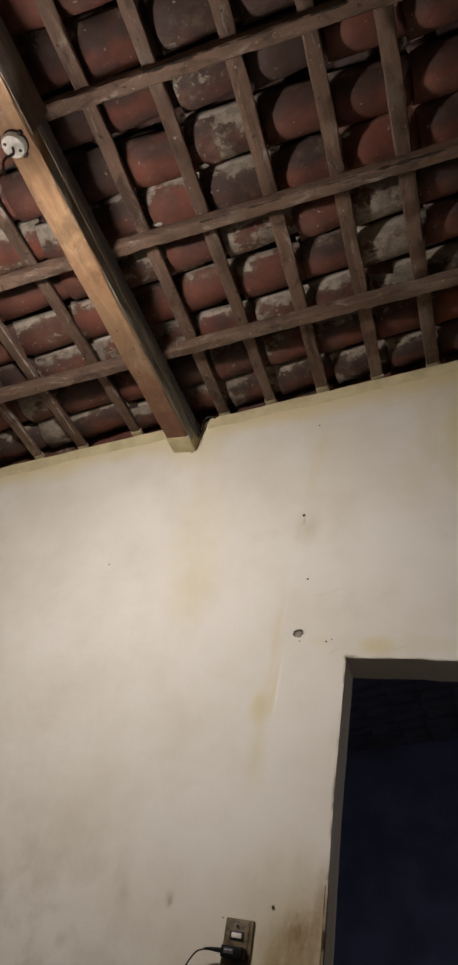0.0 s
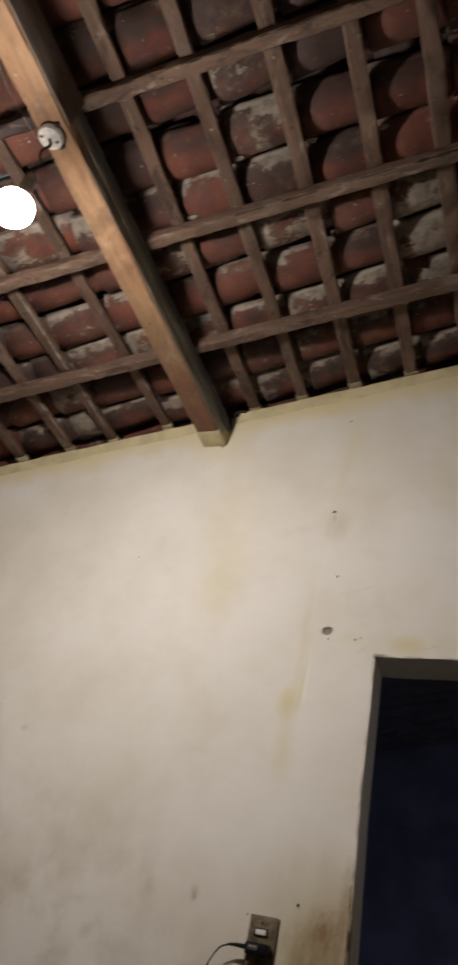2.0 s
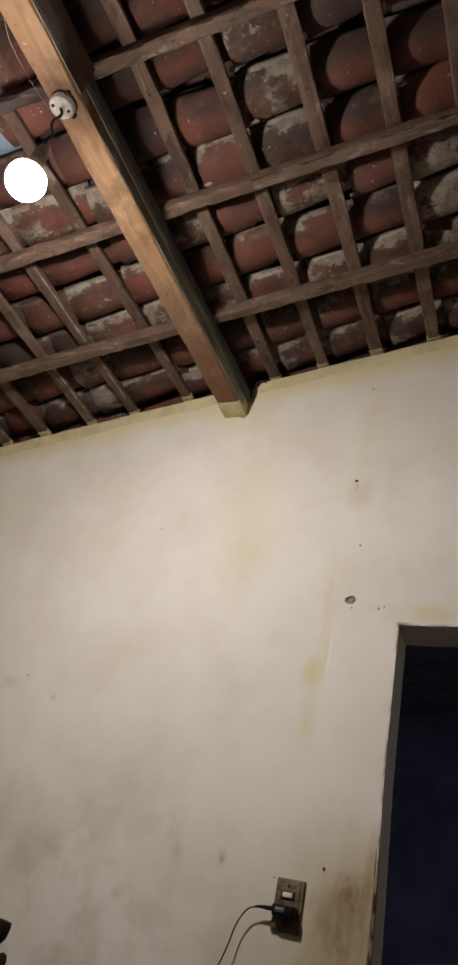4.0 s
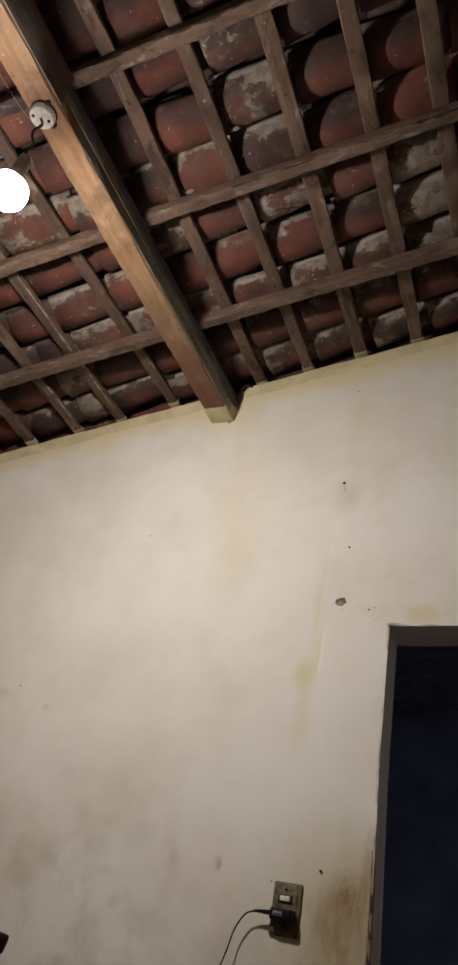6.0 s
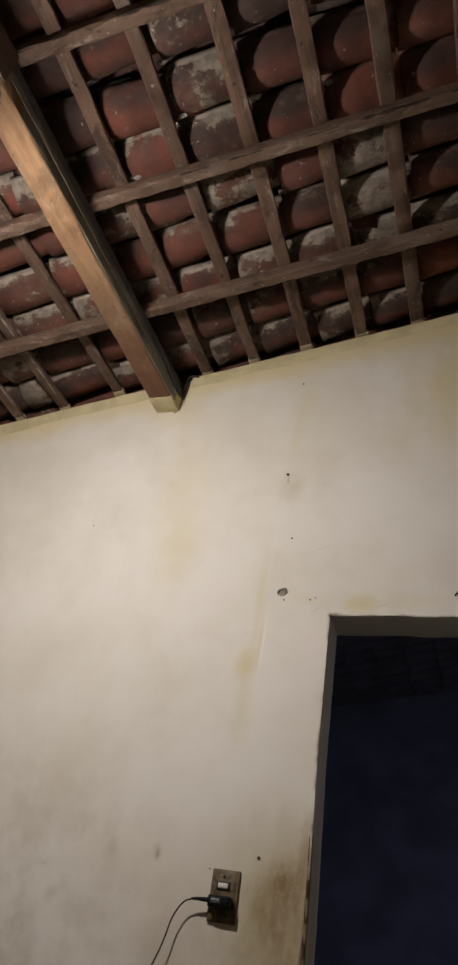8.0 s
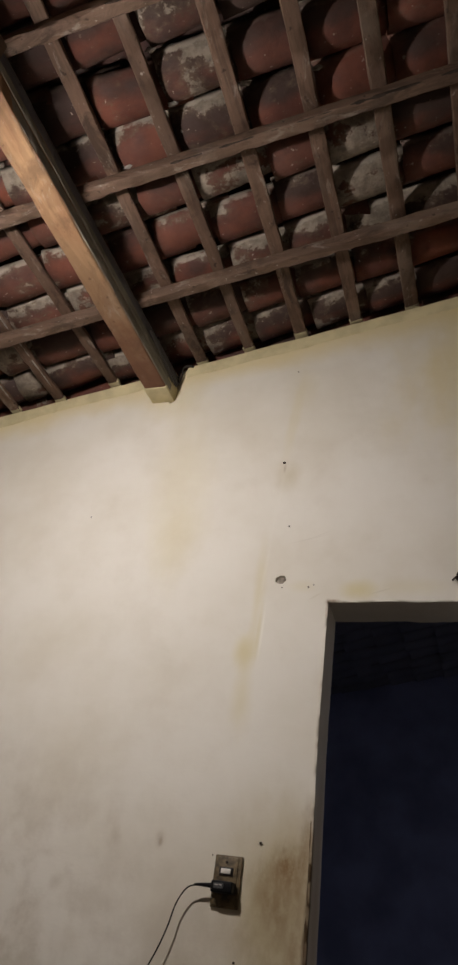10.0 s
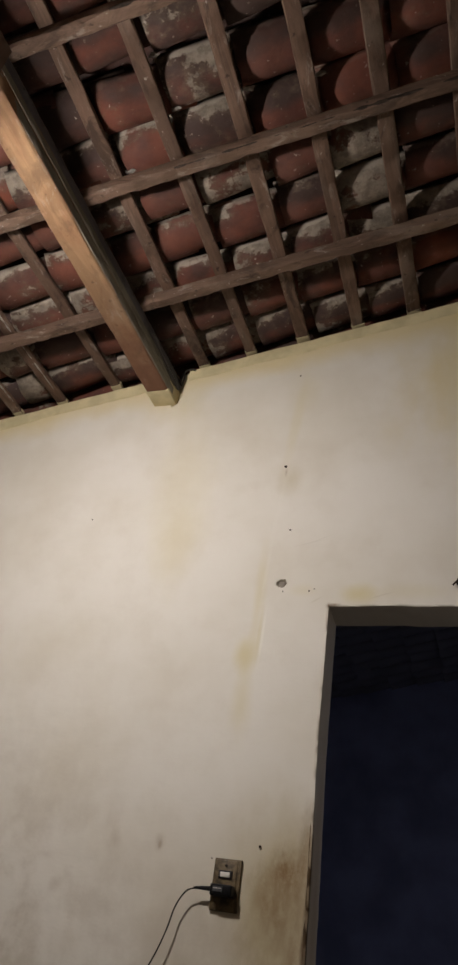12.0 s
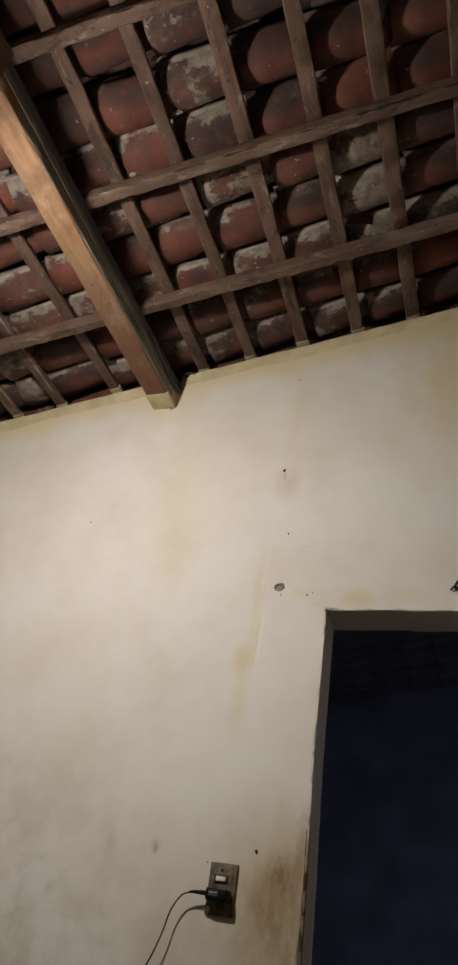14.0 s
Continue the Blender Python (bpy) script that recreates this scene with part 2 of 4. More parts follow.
def terracotta():
    """Fired clay; the object's colour gives lime bloom (r), dirt and painted shade on the lapped flank (g), a blue tint
    (b), soot and painted shade all over (alpha).
    """
    k = Mat("old_clay_tile", 0.85, spec=0.2)
    info = k.node("ShaderNodeObjectInfo")
    sep = k.node("ShaderNodeSeparateColor")
    k.wire(info.outputs["Color"], sep.inputs[0])
    bloom, soot, blue_tint = sep.outputs[0], sep.outputs[1], sep.outputs[2]
    rnd = info.outputs["Random"]
    shift = k.node("ShaderNodeVectorMath")
    shift.operation = "ADD"
    k.wire(k.co, shift.inputs[0])
    comb = k.node("ShaderNodeCombineXYZ")
    k.wire(k.math("MULTIPLY", rnd, 37.0), comb.inputs[0])
    k.wire(k.math("MULTIPLY", rnd, 61.0), comb.inputs[1])
    k.wire(comb.outputs[0], shift.inputs[1])
    v = shift.outputs[0]
    body = k.mix(k.ramp(k.noise(9, 5, 0.6, v), 0.3, 0.7), (0.178, 0.056, 0.033), (0.100, 0.038, 0.028))
    body = k.mix(k.math("MULTIPLY", k.math("FRACT", k.math("MULTIPLY", rnd, 7.3)), 0.5), body, (0.13, 0.066, 0.05))
    zed = k.node("ShaderNodeSeparateXYZ")
    k.wire(k.co, zed.inputs[0])
    # dirt and painted gap shade darken the flank that faces the next tile's lap
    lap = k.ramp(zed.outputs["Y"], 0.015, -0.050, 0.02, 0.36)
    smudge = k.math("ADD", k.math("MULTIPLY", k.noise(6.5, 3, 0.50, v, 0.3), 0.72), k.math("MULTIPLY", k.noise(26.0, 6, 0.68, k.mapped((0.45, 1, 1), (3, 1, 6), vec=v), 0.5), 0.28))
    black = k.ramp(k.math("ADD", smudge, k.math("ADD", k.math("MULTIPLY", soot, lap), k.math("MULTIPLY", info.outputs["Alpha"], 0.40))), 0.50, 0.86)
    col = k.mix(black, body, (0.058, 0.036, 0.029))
    big = k.noise(10, 5, 0.62, k.mapped((0.8, 1, 1), (5, 5, 5), vec=v), 0.2)
    fret = k.noise(60, 6, 0.72, v)
    n1 = k.math("ADD", k.math("MULTIPLY", big, 0.78), k.math("MULTIPLY", fret, 0.22))
    rim = k.ramp(zed.outputs["Z"], -0.011, -0.001, 0, 0.23)
    flank = k.ramp(zed.outputs["Y"], -0.030, -0.068, 0, 0.12)
    tip = k.ramp(zed.outputs["X"], 0.026, 0.0, 0, 0.08)
    edges = k.math("ADD", rim, k.math("ADD", flank, tip))
    n1 = k.math("ADD", n1, k.math("MULTIPLY", edges, k.ramp(bloom, 0.0, 0.22, 0.30, 1.0)))
    khaki = k.ramp(k.math("ADD", n1, k.math("MULTIPLY", bloom, 0.27)), 0.60, 0.72, 0, 0.65)
    col = k.mix(khaki, col, k.mix(k.ramp(k.noise(24, 5, 0.65, v), 0.35, 0.65), (0.075, 0.052, 0.036), (0.155, 0.112, 0.078)))
    lime = k.ramp(k.math("ADD", n1, k.math("MULTIPLY", bloom, 0.27)), 0.690, 0.735, 0, 0.85)
    cream = k.mix(k.ramp(k.noise(33, 6, 0.7, k.mapped((1, 1, 1), (2, 9, 4), vec=v)), 0.35, 0.65), (0.17, 0.14, 0.11), (0.31, 0.26, 0.20))
    col = k.mix(lime, col, cream)
    # a ragged line of lime on the open edges
    lip = k.math("SUBTRACT", k.math("MULTIPLY", k.math("SUBTRACT", k.noise(40, 5, 0.7, v), 0.5), 0.022), zed.outputs["Y"])
    lip = k.math("MULTIPLY", k.ramp(lip, 0.0650, 0.0700, 0, 0.75), k.math("MULTIPLY", k.ramp(k.noise(16, 3, 0.5, v), 0.38, 0.52), k.ramp(bloom, 0.05, 0.35, 0.12, 1.0)))
    col = k.mix(lip, col, (0.36, 0.31, 0.25))
    specks = k.ramp(k.math("ADD", k.noise(70, 3, 0.5, v), k.math("MULTIPLY", bloom, 0.06)), 0.68, 0.74, 0, 0.75)
    specks = k.math("MULTIPLY", specks, k.ramp(k.noise(14, 3, 0.6, v), 0.4, 0.7))
    col = k.mix(specks, col, (0.5, 0.43, 0.36))
    col = k.mix(blue_tint, col, (0.17, 0.26, 0.32))
    nrm = k.bump(k.noise(30, 5, 0.6, v), 0.35, 0.006)
    nrm = k.bump(lime, 0.35, 0.003, nrm)
    return k.done(col, nrm, k.ramp(k.noise(25, 4, 0.6, v), 0.35, 0.65, 0.62, 0.9))


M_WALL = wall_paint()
M_WORN = plain("hand_worn_plaster", (0.120, 0.072, 0.032), 0.8, spread=0.6, scale=45, bump=0.5)
M_BAND = plain("yellowed_plaster", (0.62, 0.53, 0.31), 0.9, spread=0.22, scale=14, bump=0.5)
M_ROOM = plain("plain_plaster", (0.40, 0.35, 0.28), 0.85, spread=0.15, scale=4, bump=0.2)
M_BLUE = plain("blue_distemper", (0.325, 0.345, 0.515), 0.9, spread=0.3, scale=3, bump=0.2)
M_FLOOR = plain("cement_floor", (0.14, 0.122, 0.103), 0.7, spread=0.35, scale=5, bump=0.2)
M_PALE = plain("pale_bounce_floor", (0.46, 0.43, 0.39), 0.7, spread=0.3, scale=5, bump=0.2)
M_YARD = plain("bare_earth", (0.16, 0.115, 0.075), 0.95, spread=0.5, scale=3, bump=0.4)
M_BEAM = timber("orange_hardwood", (0.300, 0.182, 0.098), (0.225, 0.132, 0.070), 1, 15, pale=0.24, blotch=0.62, ruddy=(0.200, 0.100, 0.052), relief=0.55,
                stain=((-1.15, D - 0.10, 2.93), (0.0, 0.50, 0.0), 0.8, 12.0, 0.0, 0.85), grime=0.55)
M_STRIP = timber("olive_grey_wood", (0.29, 0.265, 0.205), (0.20, 0.18, 0.140), 1, 30, pale=0.15, ruddy=(0.17, 0.15, 0.11), grime=0.5)
M_PACK = timber("shade_dark_packing_wood", (0.135, 0.132, 0.140), (0.100, 0.097, 0.104), 1, 30, pale=0.06, ruddy=(0.10, 0.092, 0.095))
M_BOARD = timber("dull_brown_board", (0.20, 0.155, 0.12), (0.13, 0.10, 0.078), 1, 26, pale=0.08)
M_RAFTER = timber("grey_brown_rafter_wood", (0.215, 0.138, 0.095), (0.125, 0.078, 0.053), 0, 30, pale=0.34, ruddy=(0.17, 0.102, 0.070))
M_BATTEN = timber("brown_batten_wood", (0.188, 0.117, 0.078), (0.104, 0.064, 0.044), 1, 34, pale=0.34, ruddy=(0.14, 0.080, 0.055))
M_BARK = plain("dark_bark", (0.050, 0.034, 0.024), 0.95, spread=0.6, scale=60, bump=0.8)
M_DARK_RAFTER = timber("dark_rafter_wood", (0.075, 0.052, 0.046), (0.05, 0.034, 0.03), 0, 30, pale=0.2, ruddy=(0.06, 0.035, 0.028))
M_TILE = terracotta()
M_LIME = plain("pale_lime_crumb", (0.36, 0.32, 0.27), 0.9, spread=0.5, scale=80, bump=0.5)
M_PORCELAIN = plain("old_porcelain", (0.68, 0.64, 0.56), 0.35, spread=0.3, scale=70)
M_BLACK = plain("black_plastic", (0.005, 0.005, 0.0055), 0.5, spread=0.2, spec=0.12)
M_CORD = plain("dark_cord", (0.05, 0.042, 0.036), 0.6)
M_PLATE = plain("grimy_beige_plastic", (0.165, 0.118, 0.060), 0.5, spread=0.75, scale=55, bump=0.2)
M_RIM = plain("dark_switch_rim", (0.02, 0.015, 0.012), 0.5)
M_WHITE = plain("white_plastic", (0.72, 0.68, 0.60), 0.4, spread=0.12)
M_IRON = plain("rusty_iron", (0.05, 0.032, 0.022), 0.7, 0.4, spread=0.5)
M_MORTAR = plain("grey_mortar", (0.30, 0.26, 0.21), 0.95, spread=0.5, scale=90, bump=0.6)
M_CHAIR = plain("dark_varnished_wood", (0.022, 0.012, 0.008), 0.55, spread=0.4, scale=25, spec=0.12)
M_LABEL = plain("grey_rating_label", (0.07, 0.07, 0.07), 0.5)
# the lampholder's haze from the lit bulb is put into this pale tone
M_HOLDER = plain("lampholder_plastic", (0.55, 0.51, 0.46), 0.5)
M_WIRE = plain("dull_wire", (0.26, 0.20, 0.17), 0.6)

M_BULB = bpy.data.materials.new("lit_bulb_glass")
M_BULB.use_nodes = True
M_BULB.node_tree.nodes["Principled BSDF"].inputs["Base Color"].default_value = (0.9, 0.9, 0.88, 1)
M_BULB.node_tree.nodes["Principled BSDF"].inputs["Emission Color"].default_value = (*BULB_COLOR, 1)
M_BULB.node_tree.nodes["Principled BSDF"].inputs["Emission Strength"].default_value = BULB_POWER


# ---------------------------------------------------------------- mesh tools
def thing(name, at, label, category, group="", kind=""):
    """An empty at the base of a thing; its parts are children."""
    ob = new(name)
    ob.location = at
    ob.empty_display_size = 0.05
    return tagged(ob, label, category, group, kind)


def part(name, bm, material, parent=None, label="", smooth=True):
    """Links a bmesh, built in world metres, as one mesh object under its parent."""
    me = bpy.data.meshes.new(name)
    bmesh.ops.recalc_face_normals(bm, faces=bm.faces)
    bm.to_mesh(me)
    bm.free()
    me.materials.append(material)
    for p in me.polygons:
        p.use_smooth = smooth
    if smooth:
        me.set_sharp_from_angle(angle=radians(38))
    ob = new(name, me)
    if parent:
        ob.parent = parent
        ob.matrix_parent_inverse = Matrix.Translation(parent.location).inverted()
    return tagged(ob, label)


def box(lo, hi, bevel=0.0, segs=2):
    bm = bmesh.new()
    bmesh.ops.create_cube(bm, size=1)
    for v in bm.verts:
        v.co = Vector([lo[i] + (v.co[i] + 0.5) * (hi[i] - lo[i]) for i in range(3)])
    if bevel:
        bmesh.ops.bevel(bm, geom=list(bm.edges), offset=bevel, segments=segs, affect="EDGES", profile=0.5)
    return bm


def sweep(points, radius, sides=8, taper=None):
    """A round tube through the points."""
    bm = bmesh.new()
    pts = [Vector(p) for p in points]
    rings = []
    for i, p in enumerate(pts):
        d = (pts[min(i + 1, len(pts) - 1)] - pts[max(i - 1, 0)]).normalized()
        a = d.cross(Vector((0.31, 0.2, 0.93))).normalized()
        b = d.cross(a)
        r = radius if taper is None else taper[i]
        rings.append([bm.verts.new(p + (a * math.cos(q) + b * math.sin(q)) * r) for q in (2 * math.pi * j / sides for j in range(sides))])
    for r0, r1 in zip(rings, rings[1:]):
        for j in range(sides):
            bm.faces.new((r0[j], r0[(j + 1) % sides], r1[(j + 1) % sides], r1[j]))
    bm.faces.new(rings[0])
    bm.faces.new(list(reversed(rings[-1])))
    return bm


def lathe(profile, at, sides=24):
    """Turns a profile of (radius, height) round the vertical at a place."""
    bm = bmesh.new()
    rings = [[bm.verts.new((at[0] + r * math.cos(q), at[1] + r * math.sin(q), at[2] + z)) for q in (2 * math.pi * j / sides for j in range(sides))] for r, z in profile]
    for r0, r1 in zip(rings, rings[1:]):
        for j in range(sides):
            bm.faces.new((r0[j], r0[(j + 1) % sides], r1[(j + 1) % sides], r1[j]))
    bm.faces.new(rings[0])
    bm.faces.new(list(reversed(rings[-1])))
    return bm


def arc(points, steps=10):
    """A smooth curve through the points (Catmull-Rom)."""
    p = [Vector(q) for q in points]
    p = [2 * p[0] - p[1]] + p + [2 * p[-1] - p[-2]]
    out = []
    for i in range(1, len(p) - 2):
        for s in range(steps):
            t = s / steps
            out.append(0.5 * (2 * p[i] + (p[i + 1] - p[i - 1]) * t + (2 * p[i - 1] - 5 * p[i] + 4 * p[i + 1] - p[i + 2]) * t * t + (3 * p[i] - p[i - 1] - 3 * p[i + 1] + p[i + 2]) * t ** 3))
    return out + [p[-2]]


def lumber(p0, p1, side, width, height, seed, rough=0.004, bow=0.006, chamfer=0.006, segs=40, wane=0.0, corner=None):
    """A hewn length of wood from p0 to p1 (middle of its underside); side is its width's direction. corner: a list that takes the line of its lower corner."""
    rng = random.Random(seed)
    a, b = Vector(p0), Vector(p1)
    along = (b - a).normalized()
    s = Vector(side).normalized()
    up = s.cross(along)
    if up.z < 0:
        up.negate()
    w, h, c = width / 2, height, chamfer
    bm = bmesh.new()
    rows = []
    off = rng.uniform(0, 50)
    for i in range(segs + 1):
        f = i / segs
        q = a.lerp(b, f)
        sway = noise.noise((f * 2.3 + off, 1.7, off)) * bow
        lift = noise.noise((f * 2.0 + off, 7.7, off)) * bow * 0.4
        wid = 1 + 0.05 * noise.noise((f * 5 + off, 3.1, 0)) + 0.03 * noise.noise((f * segs * 0.12 + off, 6.1, 0))
        verts = []
        # bark-side corners wander where the log was too small for the saw
        c0, c1 = (c + wane * max(0.0, noise.noise((f * segs * 0.16 + off, k, 2.0)) + 0.5 * noise.noise((f * segs * 0.5 + off, k, 6.0))) for k in (1.0, 5.0))
        ring = ((-w + c0, 0), (w - c1, 0), (w, c1), (w, h - c), (w - c, h), (-w + c, h), (-w, h - c), (-w, c0))
        if corner is not None:
            corner.append(q + s * (0.0035 - w * wid + sway) + up * (lift + 0.0035))
        for j, (x, z) in enumerate(ring):
            n1 = noise.noise((f * segs * 0.33 + off, j * 2.1, 4.0)) * rough
            n2 = noise.noise((f * segs * 0.33 + off, j * 2.1, 9.0)) * rough
            verts.append(bm.verts.new(q + s * (x * wid + sway + n1) + up * (z + lift + n2)))
        rows.append(verts)
    for r0, r1 in zip(rows, rows[1:]):
        for j in range(8):
            bm.faces.new((r0[j], r0[(j + 1) % 8], r1[(j + 1) % 8], r1[j]))
    bm.faces.new(rows[0])
    bm.faces.new(list(reversed(rows[-1])))
    return bm


# ---------------------------------------------------------------- walls and floor
def ragged(p, q, step, amount, seed):
    """Points from p to q in the plane of a wall, uneven as hand-trowelled plaster is."""
    n = max(2, int(math.dist(p, q) / step))
    nx, nz = -(q[1] - p[1]), q[0] - p[0]
    l = math.hypot(nx, nz)
    out = []
    for i in range(n):
        f = i / n
        k = (noise.noise((i * 0.21, seed, 0)) + 0.5 * noise.noise((i * 0.9, seed, 5))) * amount * (0 if i == 0 else 1)
        out.append((p[0] + (q[0] - p[0]) * f + nx / l * k, p[1] + (q[1] - p[1]) * f + nz / l * k))
    return out


def wall_top(x):
    return WALL_Z + SLOPE * x


def gable_wall():
    jl, jr = DOOR_X, DOOR_X + DOOR_W
    pts = [(X_LEFT, 0)]
    pts += ragged((jl + 0.012, 0), (jl + 0.006, 1.30), 0.014, 0.0013, 1.3) + ragged((jl + 0.006, 1.30), (jl - 0.002, 1.68), 0.014, 0.0012, 5.3)
    pts += ragged((jl - 0.002, 1.68), (jl, DOOR_H), 0.014, 0.0011, 1.9)
    pts += ragged((jl, DOOR_H), (jr, DOOR_H), 0.016, 0.0028, 8.3)
    pts += ragged((jr, DOOR_H), (jr, 0), 0.03, 0.004, 4.3)
    pts += [(jr, 0), (X_RIGHT, 0), (X_RIGHT, wall_top(X_RIGHT))]
    # broken pocket beside the beam's end
    pts += ragged((X_RIGHT, wall_top(X_RIGHT)), (-1.066, wall_top(-1.066)), 0.04, 0.003, 2.2)
    pts += ragged((-1.066, wall_top(-1.066)), (-1.095, 3.112), 0.008, 0.003, 6.1)
    pts += ragged((-1.095, 3.112), (-1.117, 3.096), 0.007, 0.003, 6.4)
    pts += ragged((-1.117, 3.096), (-1.119, 3.070), 0.008, 0.002, 6.7)
    pts += ragged((-1.119, 3.070), (-1.104, 3.028), 0.008, 0.003, 7.1)
    pts += ragged((-1.104, 3.028), (-1.102, 2.994), 0.008, 0.003, 7.6)
    pts += ragged((-1.102, 2.994), (-1.119, 2.950), 0.008, 0.003, 8.2)
    pts += [(-1.135, 2.946), (-1.14, 2.946), (-1.14, wall_top(-1.14))]
    pts += ragged((-1.14, wall_top(-1.14)), (X_LEFT, wall_top(X_LEFT)), 0.04, 0.003, 3.1)
    pts += [(X_LEFT, wall_top(X_LEFT))]
    bm = bmesh.new()
    front = [bm.verts.new((x, D, z)) for x, z in pts]
    face = bm.faces.new(front)
    ext = bmesh.ops.extrude_face_region(bm, geom=[face])
    for v in ext["geom"]:
        if isinstance(v, bmesh.types.BMVert):
            v.co.y = D + THICK
            if jl - 0.03 < v.co.x < jl + 0.03 and v.co.z < DOOR_H + 0.01:
                v.co.x -= 0.005
    bm.faces.ensure_lookup_table()
    rim = [e for e in bm.edges if all(abs(v.co.y - D) < 1e-6 and jl - 0.03 < v.co.x < jr + 0.02 and 0.01 < v.co.z < DOOR_H + 0.02 for v in e.verts)]
    bmesh.ops.bevel(bm, geom=rim, offset=0.006, segments=3, affect="EDGES", profile=0.5)
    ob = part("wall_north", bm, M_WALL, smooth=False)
    # a plug has torn out of the plaster
    cut = bmesh.new()
    bmesh.ops.create_icosphere(cut, subdivisions=3, radius=1)
    for v in cut.verts:
        k = 1 + 0.3 * noise.noise(v.co * 1.9)
        v.co = Vector((-0.611 + v.co.x * 0.017 * k, D + v.co.y * 0.022, 2.178 + v.co.z * 0.0145 * k))
    me = bpy.data.meshes.new("cut")
    cut.to_mesh(me)
    cut.free()
    tool = new("cut", me)
    mod = ob.modifiers.new("hole", "BOOLEAN")
    mod.object, mod.solver = tool, "EXACT"
    bpy.context.view_layer.update()
    fresh = bpy.data.meshes.new_from_object(ob.evaluated_get(bpy.context.evaluated_depsgraph_get()))
    ob.modifiers.clear()
    ob.data = fresh
    bpy.data.objects.remove(tool)
    part("plaster_fill", box((-1.150, D + 0.012, 2.93), (-1.085, D + THICK - 0.01, 3.050), 0.006), M_BAND, ob, "brown-yellow mortar packed beside the beam's end")
    # the corner that hands rub is worn brown
    edge = [(x, z) for x, z in pts if abs(x - jl) < 0.03 and z < 1.60]
    line = [Vector((x - 0.0062, D + 0.0062, z)) for x, z in edge]
    wear = [0.0066 + 0.0008 * noise.noise((z * 30, 3.1, 0)) + 0.0003 * noise.noise((z * 170, 7.1, 0)) - max(0.0, z - 1.45) * 0.012 for x, z in edge]
    part("worn_edge", sweep(line, 0.006, 10, wear), M_WORN, ob, "brown hand-worn plaster edge of the doorway")
    return tagged(ob, "off-white plastered gable wall with yellow damp stains and a doorway", "wall", kind="structure")


def plain_wall(name, lo, hi, material, label):
    return tagged(part(name, box(lo, hi), material, smooth=False), label, "wall", kind="structure")


def sloped_wall(name, y0, y1, material, label, more=0.0):
    bm = bmesh.new()
    pts = [(X_LEFT, 0), (X_RIGHT, 0), (X_RIGHT, wall_top(X_RIGHT) + more), (X_LEFT, wall_top(X_LEFT) + more)]
    face = bm.faces.new([bm.verts.new((x, y0, z)) for x, z in pts])
    for v in bmesh.ops.extrude_face_region(bm, geom=[face])["geom"]:
        if isinstance(v, bmesh.types.BMVert):
            v.co.y = y1
    return tagged(part(name, bm, material, smooth=False), label, "wall", kind="structure")


gable_wall()
sloped_wall("wall_south", Y_BACK - 0.15, Y_BACK, M_ROOM, "dull ochre plastered wall at the back of the room")
sloped_wall("wall_far", Y_FAR, Y_FAR + 0.15, M_BLUE, "dark blue painted gable wall of the unlit next room", 0.09)
plain_wall("wall_west", (X_LEFT - 0.15, Y_BACK - 0.15, 0), (X_LEFT - 0.002, D + 0.07, 2.72), M_ROOM, "dull ochre plastered side wall under the eaves")
plain_wall("wall_east", (X_RIGHT + 0.002, Y_BACK - 0.15, 0), (X_RIGHT + 0.15, D + 0.07, 3.66), M_ROOM, "dull ochre plastered side wall, high side")
plain_wall("wall_west_next", (X_LEFT - 0.15, D + 0.075, 0), (X_LEFT - 0.002, Y_FAR + 0.15, 2.72), M_BLUE, "dark blue side wall of the next room")
tagged(part("ground", box((-60, -60, -0.25), (60, 60, -0.1)), M_YARD, smooth=False), "dark bare-earth yard outside at night", "ground", kind="structure")
tagged(part("floor", box((X_LEFT - 0.15, Y_BACK - 0.15, -0.098), (X_RIGHT + 0.15, D + 0.07, 0)), M_FLOOR, smooth=False), "smooth dark grey cement floor", "floor", kind="structure")
# unseen floor, split off and made pale to reflect light under the lintel
tagged(part("floor_next", box((X_LEFT - 0.15, D + 0.071, -0.098), (X_RIGHT + 0.15, Y_FAR + 0.15, 0)), M_PALE, smooth=False), "unseen next-room floor, pale to bounce light onto the lintel", "floor", kind="structure")


def plaster_band():
    """Mortar smeared along the wall's head, a little proud of it."""
    for x0, x1, seed in ((X_LEFT, -1.217, 1.0), (-1.088, X_RIGHT, 2.0)):
        bm = bmesh.new()
        n = int((x1 - x0) / 0.02)
        rows = []
        for i in range(n + 1):
            x = x0 + (x1 - x0) * i / n
            t = wall_top(x) + 0.004 * noise.noise((x * 14, seed, 0))
            h = 0.050 + 0.012 * noise.noise((x * 4, seed, 3)) + 0.004 * noise.noise((x * 31, seed, 3))
            proud = 0.009 + 0.003 * noise.noise((x * 6, seed, 8))
            rows.append([bm.verts.new(c) for c in ((x, D + 0.03, t), (x, D - proud, t - 0.003), (x, D - proud * 0.75, t - h * 0.5), (x, D - 0.0008, t - h), (x, D + 0.03, t - h))])
        for r0, r1 in zip(rows, rows[1:]):
            for j in range(5):
                bm.faces.new((r0[j], r0[(j + 1) % 5], r1[(j + 1) % 5], r1[j]))
        bm.faces.new(rows[0])
        bm.faces.new(list(reversed(rows[-1])))
        tagged(part("trim", bm, M_BAND), "yellowed mortar band along the wall's head under the roof", "trim", kind="structure")


